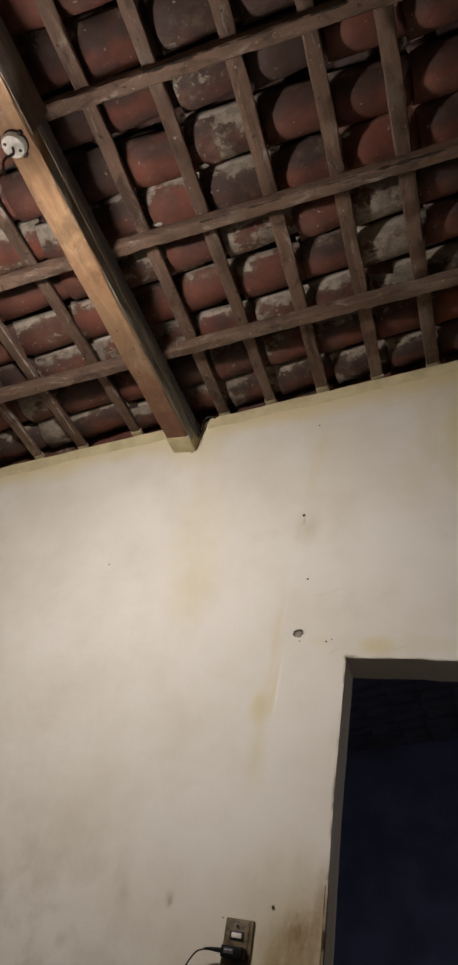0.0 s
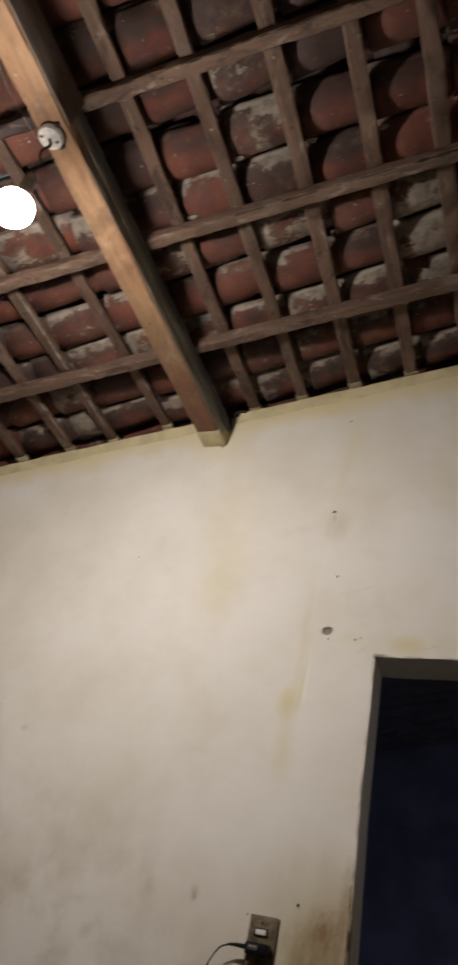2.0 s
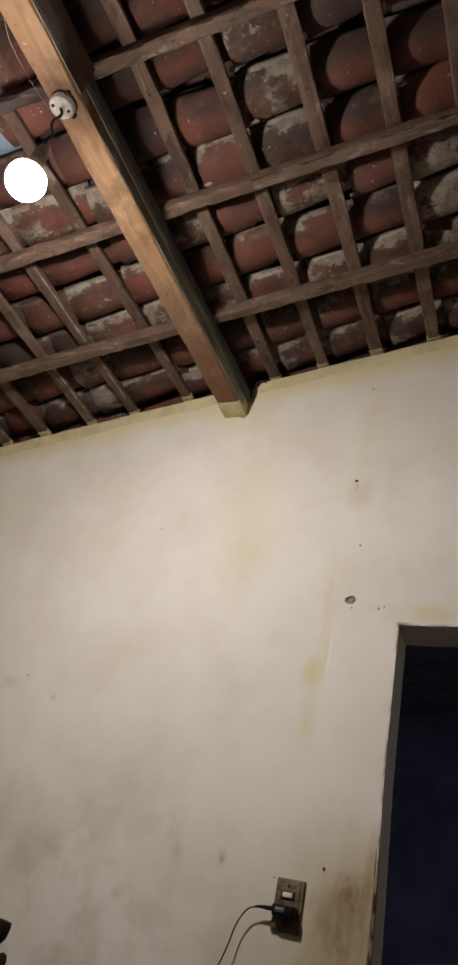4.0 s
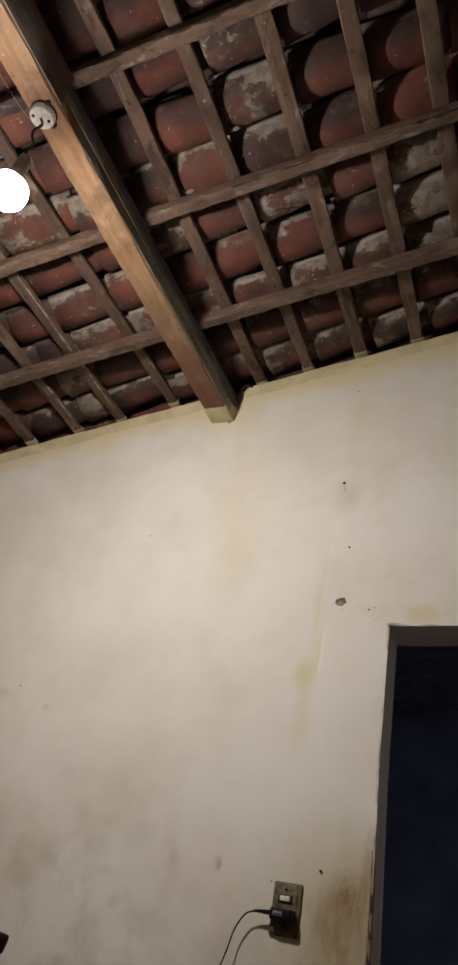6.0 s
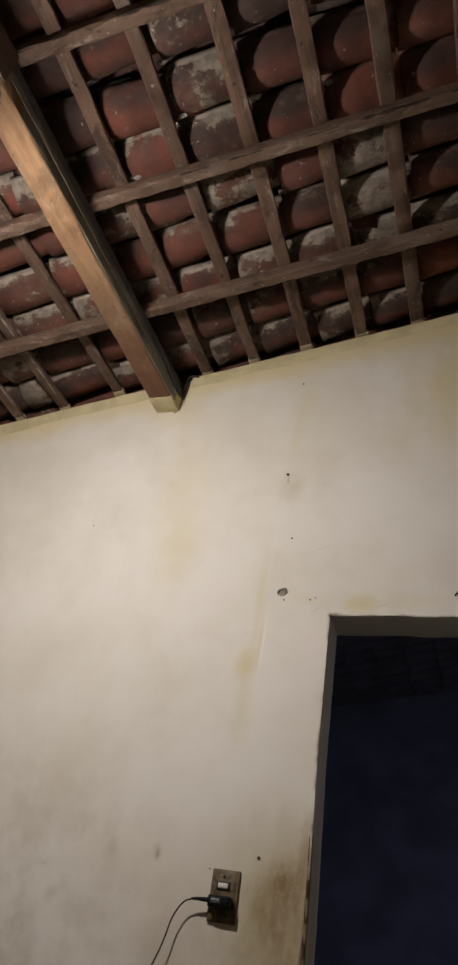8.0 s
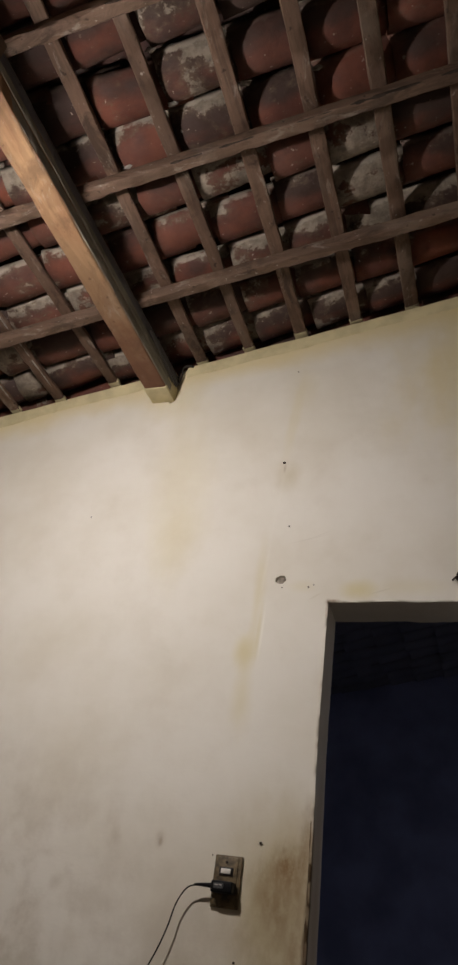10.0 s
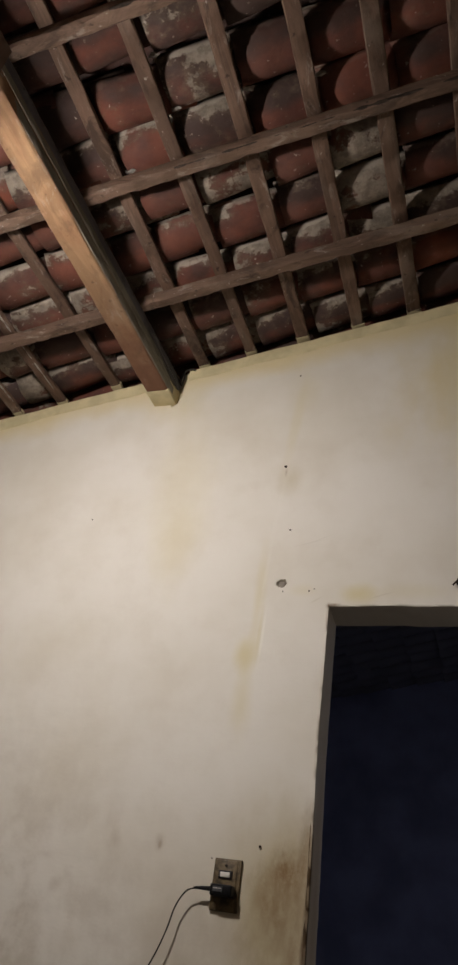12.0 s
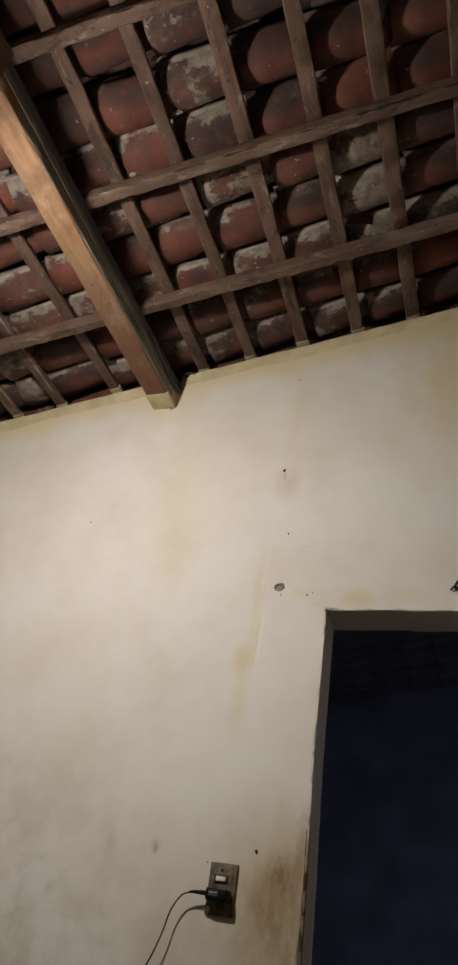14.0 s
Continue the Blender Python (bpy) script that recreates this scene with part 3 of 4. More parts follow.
plaster_band()

# ---------------------------------------------------------------- roof timbers
ROOF_U = Vector((math.cos(ANG), 0, math.sin(ANG)))
ROOF_N = Vector((-math.sin(ANG), 0, math.cos(ANG)))


def roof_point(x, y, up=0.0):
    """A place over the battens' underside."""
    return Vector((x, y, BATTEN_Z + SLOPE * x)) + ROOF_N * up


def purlin():
    ob = thing("purlin", (-1.172, D, BEAM_Z), "stout orange-brown squared timber purlin running into the gable wall", "beam")
    z = BEAM_Z
    part("beam", lumber((-1.1665, D + 0.10, z), (-1.178, Y_BACK - 0.1, z), (1, 0, 0), 0.0893, 0.079, 5, 0.003, 0.003, 0.004, 120), M_BEAM, ob)
    part("side_board", lumber((-1.1215, D - 0.05, z + 0.0065), (-1.1285, 0.71, z + 0.0065), (1, 0, 0), 0.005, 0.036, 8, 0.0015, 0.001, 0.002, 60), M_STRIP, ob, "olive-grey board along the beam")
    part("side_strip", lumber((-1.1210, D - 0.05, z + 0.0455), (-1.1280, 0.71, z + 0.0455), (1, 0, 0), 0.006, 0.029, 9, 0.0015, 0.001, 0.003, 60), M_STRIP, ob, "olive-grey strip along the beam")
    part("upper_timber", lumber((-1.169, 0.745, z + 0.077), (-1.177, Y_BACK - 0.05, z + 0.077), (1, 0, 0), 0.083, 0.050, 12, 0.003, 0.002, 0.004, 60), M_BATTEN, ob, "dark brown timber lapped over the beam")
    # thin board added so its dull colour gives the beam's unlit side
    part("near_board", lumber((-1.1215, 0.745, z + 0.005), (-1.1345, Y_BACK, z + 0.005), (1, 0, 0), 0.005, 0.122, 14, 0.001, 0.001, 0.001, 40), M_BOARD, ob, "dull dark brown board added over the beam's unlit side")
    # added packing; its dark tone paints the shaded gap under the rafters
    part("packing", lumber((-1.1665, D - 0.002, z + 0.0745), (-1.1735, 0.755, z + 0.0745), (1, 0, 0), 0.078, 0.054, 10, 0.002, 0.001, 0.003, 60), M_PACK, ob, "packing timber between beam and rafters, darkened as the shaded gap")
    bm = box((-1.2135, D - 0.088, z - 0.0025), (-1.1195, D + 0.02, z + 0.068), 0.004)
    for v in bm.verts:
        v.co += Vector((1, 0, 1)) * 0.002 * noise.noise(v.co * 40)
    part("painted_end", bm, M_BAND, ob, "plastered and yellow-painted end")
    return ob


purlin()

RAFTER_Y = (1.687, 1.2315, 0.770, 0.31, -0.15, -0.61, -1.07, -1.53)
RAFTER_H = 0.045
rafters = []
for i, y in enumerate(RAFTER_Y):
    w = 0.040
    # the third one is two lengths that meet over the purlin, the low one much darker
    spans = ((X_LEFT, -1.173, M_DARK_RAFTER), (-1.170, X_RIGHT, M_RAFTER)) if i == 2 else ((X_LEFT, X_RIGHT, M_RAFTER),)
    for x0, x1, wood in spans:
        p0 = Vector((x0, y - w / 2, BATTEN_Z - RAFTER_H + SLOPE * x0))
        p1 = Vector((x1, y - w / 2, BATTEN_Z - RAFTER_H + SLOPE * x1))
        words = "dark sawn rafter ending on the purlin" if wood is M_DARK_RAFTER else "weathered grey-brown sawn rafter resting on the purlin"
        line = []
        bar = part("rafter", lumber(p0, p1, (0, 1, 0), w, RAFTER_H, 20 + i, 0.0030, 0.004, 0.004, int(300 * (x1 - x0) / 4.7), 0.010, line), wood)
        if i in (1, 2) and wood is M_RAFTER:
            line = [p for p in line if p.x > -0.85]
            thick = [0.0036 + 0.0062 * max(-0.3, noise.noise((p.x * 7, i * 5.3, 0)) + 0.6 * noise.noise((p.x * 31, i * 5.3, 4))) for p in line]
            part("bark", sweep(line, 0.003, 8, thick), M_BARK, bar, "dark ragged bark left on the lower corner")
        rafters.append(tagged(bar, words, "rafter", "rafters of the roof"))

# each batten: x at the gable wall, x near the third rafter, width
BATTENS = ((-2.87, -2.87, 0.042), (-2.66, -2.66, 0.042), (-2.46, -2.46, 0.042), (-2.268, -2.262, 0.044), (-2.076, -2.050, 0.046), (-1.850, -1.850, 0.040),
           (-1.650, -1.680, 0.042), (-1.405, -1.445, 0.040), (-1.215, -1.215, 0.042), (-1.034, -1.028, 0.044), (-0.842, -0.833, 0.042), (-0.635, -0.608, 0.048),
           (-0.424, -0.406, 0.047), (-0.215, -0.219, 0.050), (-0.002, -0.004, 0.046), (0.21, 0.20, 0.045), (0.41, 0.40, 0.045), (0.61, 0.60, 0.045),
           (0.81, 0.82, 0.045), (1.01, 1.01, 0.045), (1.21, 1.21, 0.045), (1.41, 1.41, 0.045), (1.6, 1.6, 0.045))
BATTEN_X = [(a + b) / 2 for a, b, w in BATTENS]
for i, (a, b, w) in enumerate(BATTENS):
    k = (b - a) / (0.5 - D)
    batten = part("batten", lumber(roof_point(a + 0.12 * k, D + 0.12), roof_point(a + (Y_BACK - D) * k, Y_BACK), ROOF_U, w, 0.020, 60 + i, 0.0024, 0.004, 0.002, 170, 0.006), M_BATTEN)
    tip = lumber(roof_point(a, D + 0.012, -0.001), roof_point(a, D - 0.012 - 0.008 * math.sin(i * 1.9), -0.001), ROOF_U, w + 0.002, 0.0215, 90 + i, 0.002, 0.0, 0.003, 4)
    part("painted_tip", tip, M_BAND, batten, "tip daubed with yellow wall paint")
    # lime has run down the edge of two of them
    for n, x, y0, y1 in ((6, -1.6475, 1.27, 1.67), (6, -1.6440, 1.72, 1.98), (5, -1.8320, 1.73, 1.98)):
        if n == i:
            run = [roof_point(x, y0 + (y1 - y0) * q / 40, 0.002) for q in range(41)]
            fat = [0.0010 + 0.0044 * max(0.0, 0.35 + noise.noise((p.y * 22, n, 0)) + 0.5 * noise.noise((p.y * 80, n, 3))) for p in run]
            part("lime_run", sweep(run, 0.003, 6, fat), M_LIME, batten, "pale lime run along the edge")
    tagged(batten, "thin rough brown batten carrying the roof tiles", "batten", "battens under the tiles")


# ---------------------------------------------------------------- lamp
def ceiling_rose():
    x, y, z = -1.176, 0.752, BEAM_Z
    ob = thing("ceiling_rose", (x, y, z), "old round white porcelain ceiling rose screwed under the beam", "ceiling rose")
    part("base", lathe(((0.036, 0.002), (0.037, -0.004), (0.035, -0.009)), (x, y, z)), M_RIM, ob, "dark base ring")
    cover = part("cover", lathe(((0.034, -0.008), (0.034, -0.020), (0.031, -0.026), (0.020, -0.028)), (x, y, z)), M_PORCELAIN, ob)
    for a in (0.6, 2.2, 3.8):
        part("screw", lathe(((0.0045, -0.026), (0.0045, -0.0295), (0.003, -0.030)), (x + 0.021 * math.cos(a), y + 0.021 * math.sin(a), z), 10), M_IRON, cover)
    for a in (1.25, 5.6):
        part("lug", lathe(((0.007, 0.0), (0.007, -0.012), (0.004, -0.014)), (x + 0.037 * math.cos(a), y + 0.037 * math.sin(a), z), 10), M_IRON, ob)
    return ob


def pendant_lamp():
    x, y, z = BULB
    ob = thing("pendant_lamp", (x, y, z - 0.05), "bare lit bulb hanging on a short twisted cord", "lamp")
    top = BEAM_Z - 0.028
    foot = Vector((x, y, z + 0.134))
    cord = [Vector((-1.176, 0.752, top)).lerp(foot, k / 12) + Vector((0.006 * math.sin(k * 0.9), 0.005 * math.sin(k * 1.1), 0)) for k in range(13)]
    part("cord", sweep(arc(cord, 3), 0.0036), M_CORD, ob)
    part("lampholder", lathe(((0.006, 0.139), (0.013, 0.134), (0.017, 0.119), (0.0185, 0.079), (0.0175, 0.072)), (x, y, z)), M_HOLDER, ob)
    part("bulb_neck", lathe(((0.0165, 0.079), (0.020, 0.060), (0.034, 0.040), (0.0450, 0.0185)), (x, y, z)), M_WHITE, ob, "white plastic neck of the bulb")
    # globe drawn oversize so its shape takes in the bulb's glare
    globe = [(0.048 * math.cos(q), 0.048 * math.sin(q)) for q in (math.radians(a) for a in range(22, -86, -9))]
    part("bulb", lathe([(0.0445, 0.0184)] + globe + [(0.001, -0.0483)], (x, y, z), 28), M_BULB, ob, "glowing warm white bulb")
    return ob


def loose_wire():
    pts = arc(((-1.205, 0.755, 2.942), (-1.226, 0.748, 2.953), (-1.236, 0.684, 2.958), (-1.238, 0.611, 2.961), (-1.233, 0.566, 2.963), (-1.222, 0.532, 2.968), (-1.212, 0.49, 2.976)), 6)
    tagged(part("wire", sweep(pts, 0.0008, 6), M_WIRE), "thin pale wire looping from the ceiling rose back to the beam", "wire")


ceiling_rose()
pendant_lamp()
loose_wire()


def beam_cables():
    for k, (dx, r) in enumerate(((0, 0.004), (0.012, 0.0032))):
        pts = arc(((-1.114, D - 0.30, 3.042), (-1.112 + dx * 0.4, D - 0.05, 3.010 + dx), (-1.113 + dx * 0.6, D - 0.020, 3.030), (-1.112 + dx, D - 0.019, 3.070 + dx * 0.4), (-1.108 + dx * 0.4, D - 0.019, 3.098), (-1.096, D - 0.018, 3.113 + dx * 0.3), (-1.080, D - 0.014, 3.121), (-1.062, D - 0.004, 3.120), (-1.03, D + 0.05, 3.133)), 8)
        tagged(part("cable", sweep(pts, r), M_CORD), "dark old cable bent over the wall's head beside the beam", "cable", "cables at the beam's end")


beam_cables()


# ---------------------------------------------------------------- things on the wall
def power_outlet():
    x0, x1, z0, z1 = -0.703, -0.629, 1.268, 1.388
    ob = thing("power_outlet", (-0.666, D, 1.268), "grimy beige wall plate with a white rocker switch and a socket", "power outlet")
    plate = part("plate", box((x0, D - 0.009, z0), (x1, D + 0.001, z1), 0.003), M_PLATE, ob)
    part("inner_panel", box((x0 + 0.004, D - 0.0115, z0 + 0.005), (x1 - 0.010, D - 0.008, z1 - 0.005), 0.0012), M_PLATE, plate)
    rim = part("switch_rim", box((-0.687, D - 0.0145, 1.3400), (-0.650, D - 0.010, 1.3600), 0.001), M_RIM, ob, "black rim of the switch")
    part("switch_rocker", box((-0.6815, D - 0.0175, 1.3445), (-0.6555, D - 0.012, 1.3560), 0.0015), M_WHITE, rim, "white rocker")
    sc = lathe(((0.0035, 0.0), (0.0035, 0.002), (0.002, 0.003)), (0, 0, 0), 10)
    bmesh.ops.transform(sc, matrix=Matrix.Translation((-0.669, D - 0.0115, 1.371)) @ pose(0, 0, 0, 90), verts=sc.verts)
    part("screw", sc, M_IRON, plate, "rusty screw")
    return ob


def charger():
    ob = thing("phone_charger", (-0.67, D - 0.03, 1.305), "black phone charger plugged into the wall socket with its cable hanging", "charger")
    body = part("body", box((-0.695, D - 0.044, 1.299), (-0.638, D - 0.0116, 1.3255), 0.004, 3), M_BLACK, ob)
    part("plug_collar", box((-0.686, D - 0.020, 1.302), (-0.642, D - 0.0112, 1.322), 0.003), M_BLACK, ob)
    part("label", box((-0.687, D - 0.0448, 1.308), (-0.662, D - 0.0432, 1.320)), M_LABEL, body, "grey printed label")
    for i, (a, b) in enumerate(((-0.685, -0.674), (-0.672, -0.665))):
        part("print_bar", box((a, D - 0.0453, 1.3145), (b, D - 0.0446, 1.3165)), M_HOLDER, body)
    y = D - 0.030
    part("strain_relief", sweep(((-0.688, y, 1.313), (-0.704, y, 1.313), (-0.726, y, 1.3125), (-0.742, y, 1.311)), 0.005, 10, (0.0065, 0.0055, 0.004, 0.0028)), M_BLACK, ob)
    pts = arc(((-0.738, y, 1.3112), (-0.762, y, 1.300), (-0.784, y, 1.264), (-0.796, y - 0.001, 1.215), (-0.813, y - 0.002, 1.165), (-0.840, y - 0.004, 1.105), (-0.875, y - 0.012, 1.02), (-0.90, y - 0.02, 0.85), (-0.905, y - 0.03, 0.5), (-0.92, y - 0.05, 0.06), (-0.98, y - 0.1, 0.004)), 8)
    part("cable", sweep(pts, 0.0019, 8), M_BLACK, ob)
    return ob


def nail(x, z, length=0.018, r=0.0028, tilt=0.15, label="small dark rusty nail stuck in the plastered wall"):
    bm = sweep(((x, D + 0.01, z), (x, D - length * 0.8, z - tilt * length), (x, D - length * 0.82, z - tilt * length), (x, D - length, z - tilt * length)), r, 8, (r * 0.6, r * 0.6, r * 1.5, r * 1.4))
    tagged(part("nail", bm, M_IRON), label, "nail", "nails in the wall")


def wall_hook():
    x, z = -0.085, 2.172
    ob = thing("wall_hook", (x, D, z), "bent dark iron hook in the wall above the doorway", "hook")
    part("shank", sweep(arc(((x, D + 0.01, z), (x + 0.002, D - 0.015, z + 0.002), (x + 0.010, D - 0.030, z + 0.010), (x + 0.018, D - 0.024, z + 0.022))), 0.0035), M_IRON, ob)
    part("twist", sweep(arc(((x - 0.012, D - 0.006, z - 0.006), (x, D - 0.014, z + 0.001), (x + 0.014, D - 0.010, z - 0.005), (x + 0.026, D - 0.008, z + 0.004))), 0.003), M_IRON, ob)


def plug_rest():
    bm = bmesh.new()
    bmesh.ops.create_icosphere(bm, subdivisions=3, radius=1)
    for v in bm.verts:
        k = 1 + 0.35 * noise.noise(v.co * 2.4) + 0.15 * noise.noise(v.co * 6)
        v.co = Vector((-0.611 + v.co.x * 0.0175 * k, D + 0.014 + v.co.y * 0.010 * k, 2.177 + v.co.z * 0.015 * k))
    tagged(part("wall_plug", bm, M_MORTAR), "crumbled grey mortar plug in a hole in the plaster", "wall plug")


power_outlet()
charger()
nail(-0.643, 2.625, 0.0040, 0.0039)
nail(-0.602, 2.370, 0.0040, 0.0023)
nail(-0.588, 1.425, 0.0040, 0.0027)
nail(-1.347, 2.439, 0.0040, 0.0016)
nail(-0.629, 3.040, 0.0040, 0.0019)
nail(-0.521, 2.151, 0.0040, 0.0020)
nail(-0.604, 2.150, 0.0040, 0.0016)
nail(-0.505, 2.158, 0.0040, 0.0014)
nail(-0.714, 1.386, 0.0040, 0.0014)
nail(-1.697, 1.857, 0.0040, 0.0016)
nail(-0.625, 1.158, 0.0040, 0.0022)
wall_hook()
plug_rest()


# ---------------------------------------------------------------- chair by the wall
def chair():
    cx, y = -1.298, 1.80
    ob = thing("chair", (cx - 0.2, y - 0.2, 0), "dark varnished wooden chair with turned back posts by the wall", "chair")
    for k, x in enumerate((cx, cx - 0.40)):
        part("back_post", sweep(((x - 0.02, y - 0.02, 0), (x - 0.02, y - 0.02, 0.45), (x - 0.012, y, 0.95), (x - 0.006, y, 1.085), (x - 0.003, y, 1.105), (x + 0.002, y, 1.119), (x + 0.005, y, 1.142), (x + 0.007, y, 1.153)), 0.02, 12, (0.017, 0.02, 0.017, 0.013, 0.011, 0.017, 0.019, 0.016)), M_CHAIR, ob)
        part("front_leg", sweep(((x - 0.02, y - 0.40, 0), (x - 0.02, y - 0.40, 0.44)), 0.02, 12, (0.016, 0.021)), M_CHAIR, ob)
    part("seat", box((cx - 0.45, y - 0.44, 0.43), (cx + 0.02, y + 0.01, 0.46), 0.01), M_CHAIR, ob)
    for z in (0.62, 0.80, 0.98):
        part("back_slat", box((cx - 0.41, y - 0.016, z), (cx - 0.005, y + 0.004, z + 0.07), 0.006), M_CHAIR, ob)
    part("crest_knob", lathe(((0.004, 1.055), (0.012, 1.062), (0.013, 1.075), (0.009, 1.086), (0.002, 1.09)), (cx + 0.028, y, 0), 12), M_CHAIR, ob)


chair()

# ---------------------------------------------------------------- roof tiles
PITCH = 0.168
ROW_Y = [2.014 - PITCH * k for k in range(-25, 24)]


def tile_mesh(seed, convex_down, length=0.285, half=0.077, deep=0.052, thick=0.011):
    """One half-round hand-made tile, its length along +x from 0, open edges level with z = 0."""
    rng = random.Random(seed)
    off = rng.uniform(0, 90)
    bm = bmesh.new()
    grid = {}
    na, nl = 9, 3
    for i in range(nl + 1):
        f = i / nl
        taper = 1.05 - 0.10 * f
        for j in range(na + 1):
            a = math.pi * j / na
            for s, r in ((0, 1.0), (1, 1.0 - thick / half)):
                wob = 1 + 0.05 * noise.noise((f * 1.6 + off, j * 0.35, s)) + 0.02 * noise.noise((f * 4 + off, j, 5))
                x = f * length + (0.008 * noise.noise((j * 0.5, off, i)) if i in (0, nl) else 0)
                y = math.cos(a) * half * r * taper * wob
                z = -math.sin(a) * deep * (r if s else 1.0) * taper * wob + (deep * 0 if s == 0 else 0)
                grid[i, j, s] = bm.verts.new((x, y, z if convex_down else -z))
    for i in range(nl):
        for j in range(na):
            for s in (0, 1):
                bm.faces.new((grid[i, j, s], grid[i, j + 1, s], grid[i + 1, j + 1, s], grid[i + 1, j, s]))
        for j in (0, na):
            bm.faces.new((grid[i, j, 0], grid[i, j, 1], grid[i + 1, j, 1], grid[i + 1, j, 0]))
    for i in (0, nl):
        for j in range(na):
            bm.faces.new((grid[i, j, 0], grid[i, j, 1], grid[i, j + 1, 1], grid[i, j + 1, 0]))
    bmesh.ops.recalc_face_normals(bm, faces=bm.faces)
    me = bpy.data.meshes.new("roof_tile")
    bm.to_mesh(me)
    bm.free()
    me.materials.append(M_TILE)
    for p in me.polygons:
        p.use_smooth = True
    return me


PANS = [tile_mesh(100 + k, True) for k in range(7)]
COVERS = [tile_mesh(200 + k, False, half=0.070, deep=0.050) for k in range(4)]
# tiles that stand out: (row, column) -> lime bloom, dirt and shade painted on the lapped flank, soot and shade painted
# all over, blue tint
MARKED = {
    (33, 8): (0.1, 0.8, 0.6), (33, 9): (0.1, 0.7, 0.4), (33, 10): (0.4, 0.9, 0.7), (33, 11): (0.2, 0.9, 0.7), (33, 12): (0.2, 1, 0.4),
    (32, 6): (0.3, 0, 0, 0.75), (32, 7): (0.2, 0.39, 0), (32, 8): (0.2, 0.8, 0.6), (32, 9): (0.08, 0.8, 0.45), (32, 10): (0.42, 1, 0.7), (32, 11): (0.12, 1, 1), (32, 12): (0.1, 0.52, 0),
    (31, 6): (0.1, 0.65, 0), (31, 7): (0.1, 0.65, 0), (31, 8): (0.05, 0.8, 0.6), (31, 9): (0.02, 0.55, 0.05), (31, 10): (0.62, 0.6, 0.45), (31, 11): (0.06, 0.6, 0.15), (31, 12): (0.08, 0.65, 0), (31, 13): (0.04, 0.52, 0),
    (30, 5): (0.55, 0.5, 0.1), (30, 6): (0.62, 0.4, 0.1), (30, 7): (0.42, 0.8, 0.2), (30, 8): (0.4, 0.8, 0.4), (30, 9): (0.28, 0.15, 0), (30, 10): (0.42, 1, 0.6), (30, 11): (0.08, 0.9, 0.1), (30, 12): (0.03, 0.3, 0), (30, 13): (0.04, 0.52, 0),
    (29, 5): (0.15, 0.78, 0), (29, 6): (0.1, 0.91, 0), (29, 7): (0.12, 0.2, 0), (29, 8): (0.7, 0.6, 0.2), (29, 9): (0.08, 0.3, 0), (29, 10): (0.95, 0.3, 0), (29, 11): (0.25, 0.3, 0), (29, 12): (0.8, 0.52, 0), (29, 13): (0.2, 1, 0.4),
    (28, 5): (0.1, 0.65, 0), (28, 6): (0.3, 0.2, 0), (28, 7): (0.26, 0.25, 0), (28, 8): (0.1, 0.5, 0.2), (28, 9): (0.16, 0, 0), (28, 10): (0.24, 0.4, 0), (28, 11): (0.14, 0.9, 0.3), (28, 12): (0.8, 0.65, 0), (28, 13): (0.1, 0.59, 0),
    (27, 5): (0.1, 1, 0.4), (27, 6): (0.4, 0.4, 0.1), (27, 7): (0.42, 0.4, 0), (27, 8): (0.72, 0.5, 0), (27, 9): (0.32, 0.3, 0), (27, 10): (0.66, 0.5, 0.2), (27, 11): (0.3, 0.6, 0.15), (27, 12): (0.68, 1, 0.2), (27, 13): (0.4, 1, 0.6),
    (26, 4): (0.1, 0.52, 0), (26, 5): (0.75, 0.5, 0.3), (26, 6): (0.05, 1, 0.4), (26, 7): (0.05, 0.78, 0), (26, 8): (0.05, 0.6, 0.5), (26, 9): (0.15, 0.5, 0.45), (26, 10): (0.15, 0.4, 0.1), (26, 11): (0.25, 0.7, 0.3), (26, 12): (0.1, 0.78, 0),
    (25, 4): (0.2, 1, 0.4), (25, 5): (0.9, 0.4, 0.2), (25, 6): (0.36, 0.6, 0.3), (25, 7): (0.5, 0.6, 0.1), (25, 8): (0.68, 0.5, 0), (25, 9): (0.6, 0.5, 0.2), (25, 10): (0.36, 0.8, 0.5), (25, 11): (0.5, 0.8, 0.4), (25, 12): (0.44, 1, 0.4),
}

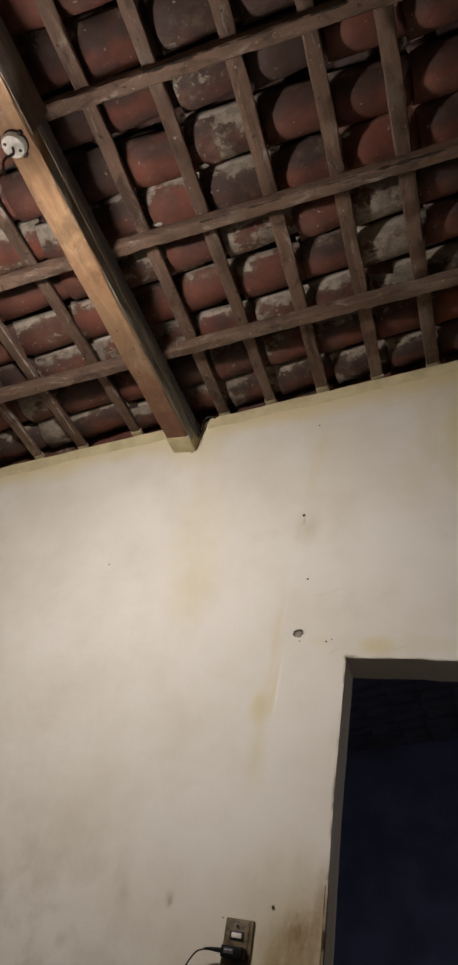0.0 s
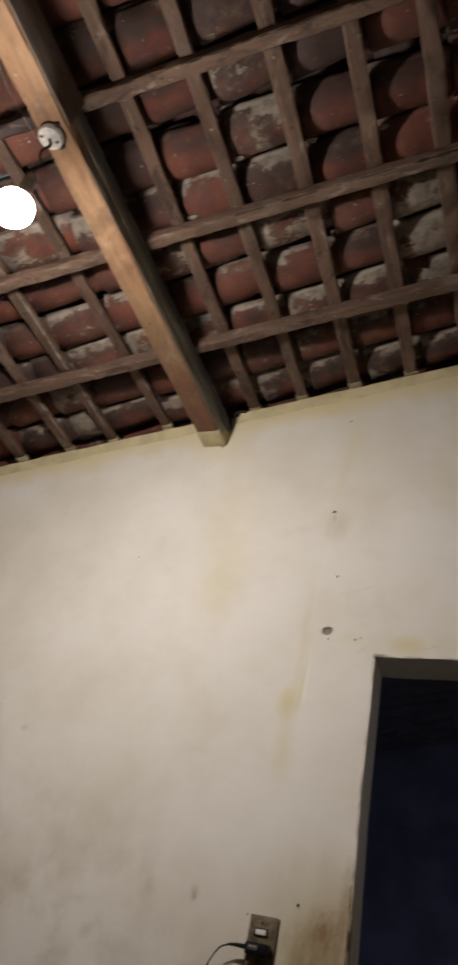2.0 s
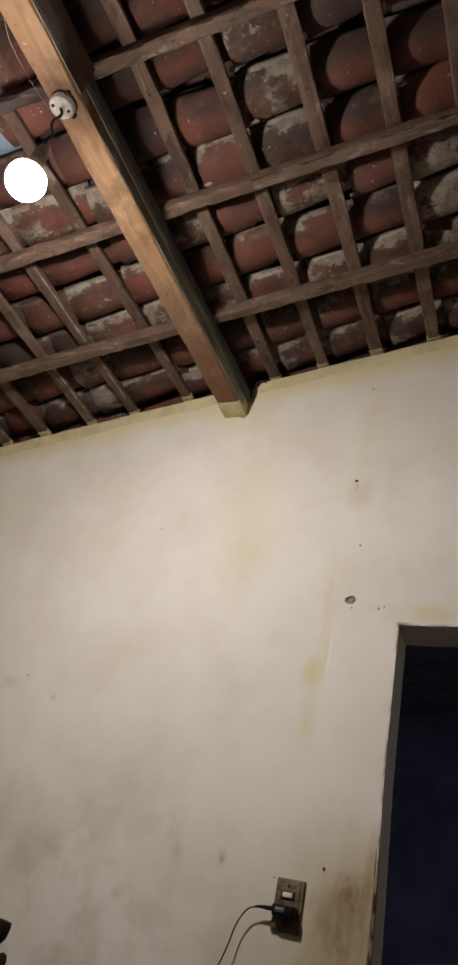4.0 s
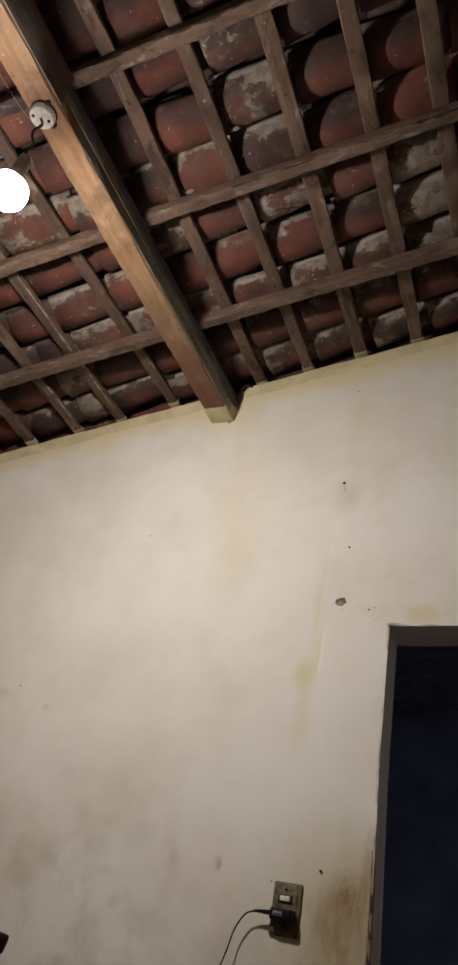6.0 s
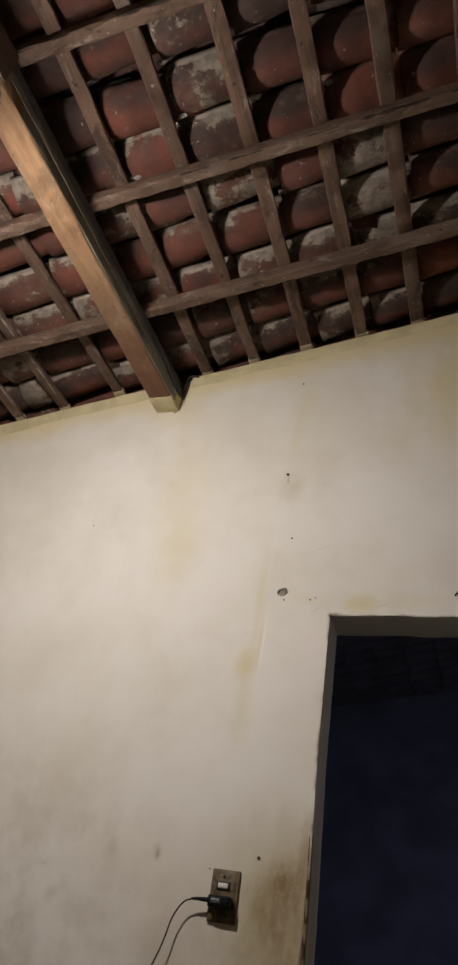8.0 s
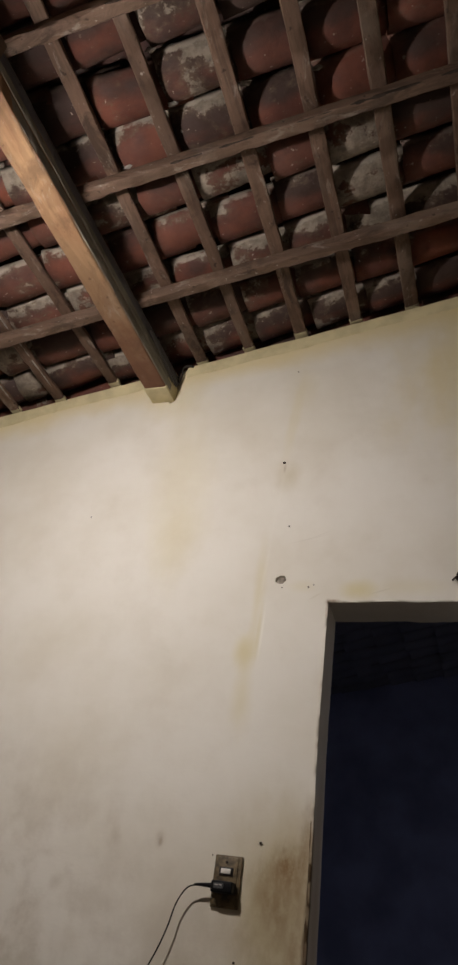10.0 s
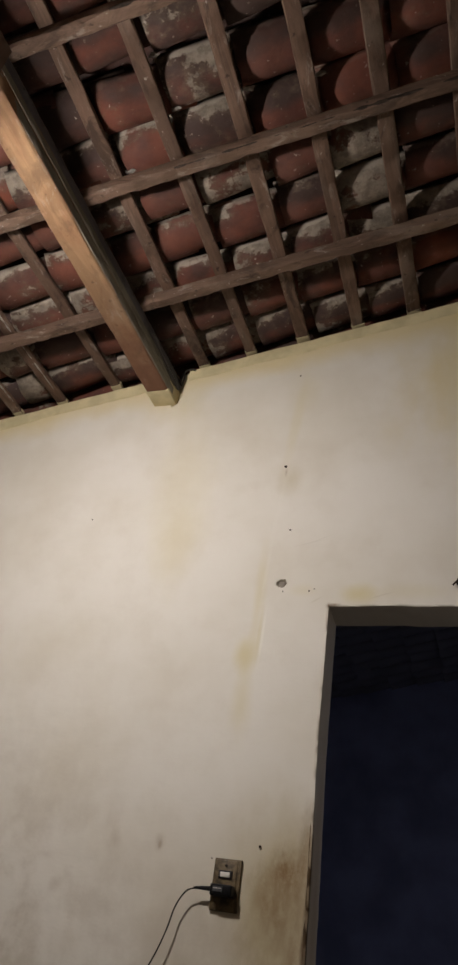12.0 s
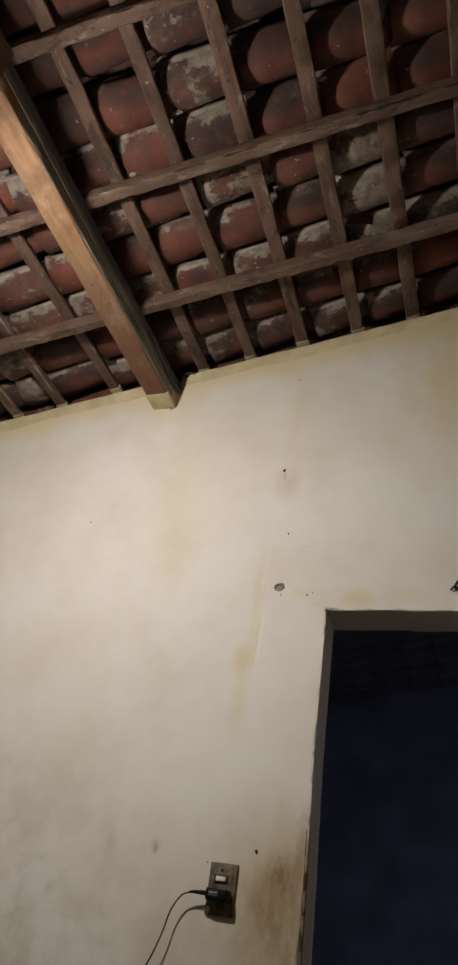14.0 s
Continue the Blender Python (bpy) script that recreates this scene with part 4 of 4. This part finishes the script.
roof = thing("roof", (X_LEFT, Y_BACK, BATTEN_Z + SLOPE * X_LEFT), "old half-round clay roof tiles, red with lime bloom and soot", "roof", kind="structure")
to_roof = Matrix.Translation(roof.location).inverted()
turn = Matrix((ROOF_U, (0, 1, 0), ROOF_N)).transposed().to_4x4()
rest = bmesh.new()
next_room = bmesh.new()
rng = random.Random(11)
for r, y in enumerate(ROW_Y):
    for c, x in enumerate(BATTEN_X):
        for cover in (False, True):
            yy = y + rng.uniform(-0.010, 0.010) + (PITCH / 2 if cover else 0)
            up = 0.082 + rng.uniform(-0.003, 0.004) if not cover else 0.090 + rng.uniform(-0.004, 0.004)
            lift = rng.uniform(2.4, 5.0)
            lean = rng.uniform(-6, 6)
            yaw = rng.uniform(-3.5, 3.5)
            dx = rng.uniform(-0.015, 0.02) + (0.06 if cover else 0.030) - {(32, 6): 0.09, (32, 7): 0.095}.get((r, c), 0)
            m = Matrix.Translation(roof_point(x + dx, yy, up)) @ turn @ pose(0, 0, 0, lean, -lift, yaw)
            pick = rng.randrange(7)
            tone = (rng.random() ** 2 * 0.6, rng.random())
            me = COVERS[pick % 4] if cover else PANS[pick]
            if 0.35 < yy < D + 0.06 and -2.5 < x < 0.25:
                ob = new("roof_tile", me)
                ob.parent = roof
                ob.matrix_parent_inverse = to_roof
                ob.matrix_basis = m
                bloom, flank, soot, blue_tint = (*MARKED.get((r, c), (tone[0], tone[1], tone[1] * 0.5)), 0.0)[:4]
                # covers are coloured near black to paint the shade between the pans
                ob.color = (0.0, 1.0, 0.0, 0.5 + tone[1] * 0.5) if cover else (bloom, flank, blue_tint, soot)
            elif yy < Y_FAR + 0.2:
                heap = next_room if yy > D + 0.40 else rest
                n0 = len(heap.verts)
                heap.from_mesh(me)
                heap.verts.ensure_lookup_table()
                for v in heap.verts[n0:]:
                    v.co = m @ v.co
far = part("roof_tiles_beyond", rest, M_TILE, roof)
far.color = (0.0, 0.6, 0, 0.4)
tagged(far, "rows of old clay tiles farther along the roof", kind="stuff")
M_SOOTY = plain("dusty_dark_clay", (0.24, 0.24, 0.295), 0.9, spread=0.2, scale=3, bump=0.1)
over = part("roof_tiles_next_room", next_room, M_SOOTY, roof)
over.data.materials.clear()
over.data.materials.append(M_SOOTY)
tagged(over, "rows of dusty dark tiles over the unlit next room", kind="stuff")


# ---------------------------------------------------------------- crumbs of mortar and lime on the roof timbers
def crumb(name, at, size, seed, parent, material, label):
    bm = bmesh.new()
    bmesh.ops.create_icosphere(bm, subdivisions=2, radius=1)
    for v in bm.verts:
        k = 1 + 0.8 * noise.noise(v.co * 2.6 + Vector((seed * 7.1, 0, 0)))
        v.co = Vector(at) + Vector((v.co.x * size[0], v.co.y * size[1], v.co.z * size[2])) * k
    return part(name, bm, material, parent, label)


for i, (x, y) in enumerate(((-0.795, 0.905), (-0.79, 1.065), (-0.575, 1.075), (-0.99, 1.20), (-0.375, 1.10))):
    crumb("mortar_bit", roof_point(x, y, 0.034), (0.017, 0.007, 0.006), i + 1, roof, M_LIME, "pale crumb of lime mortar between the tiles")
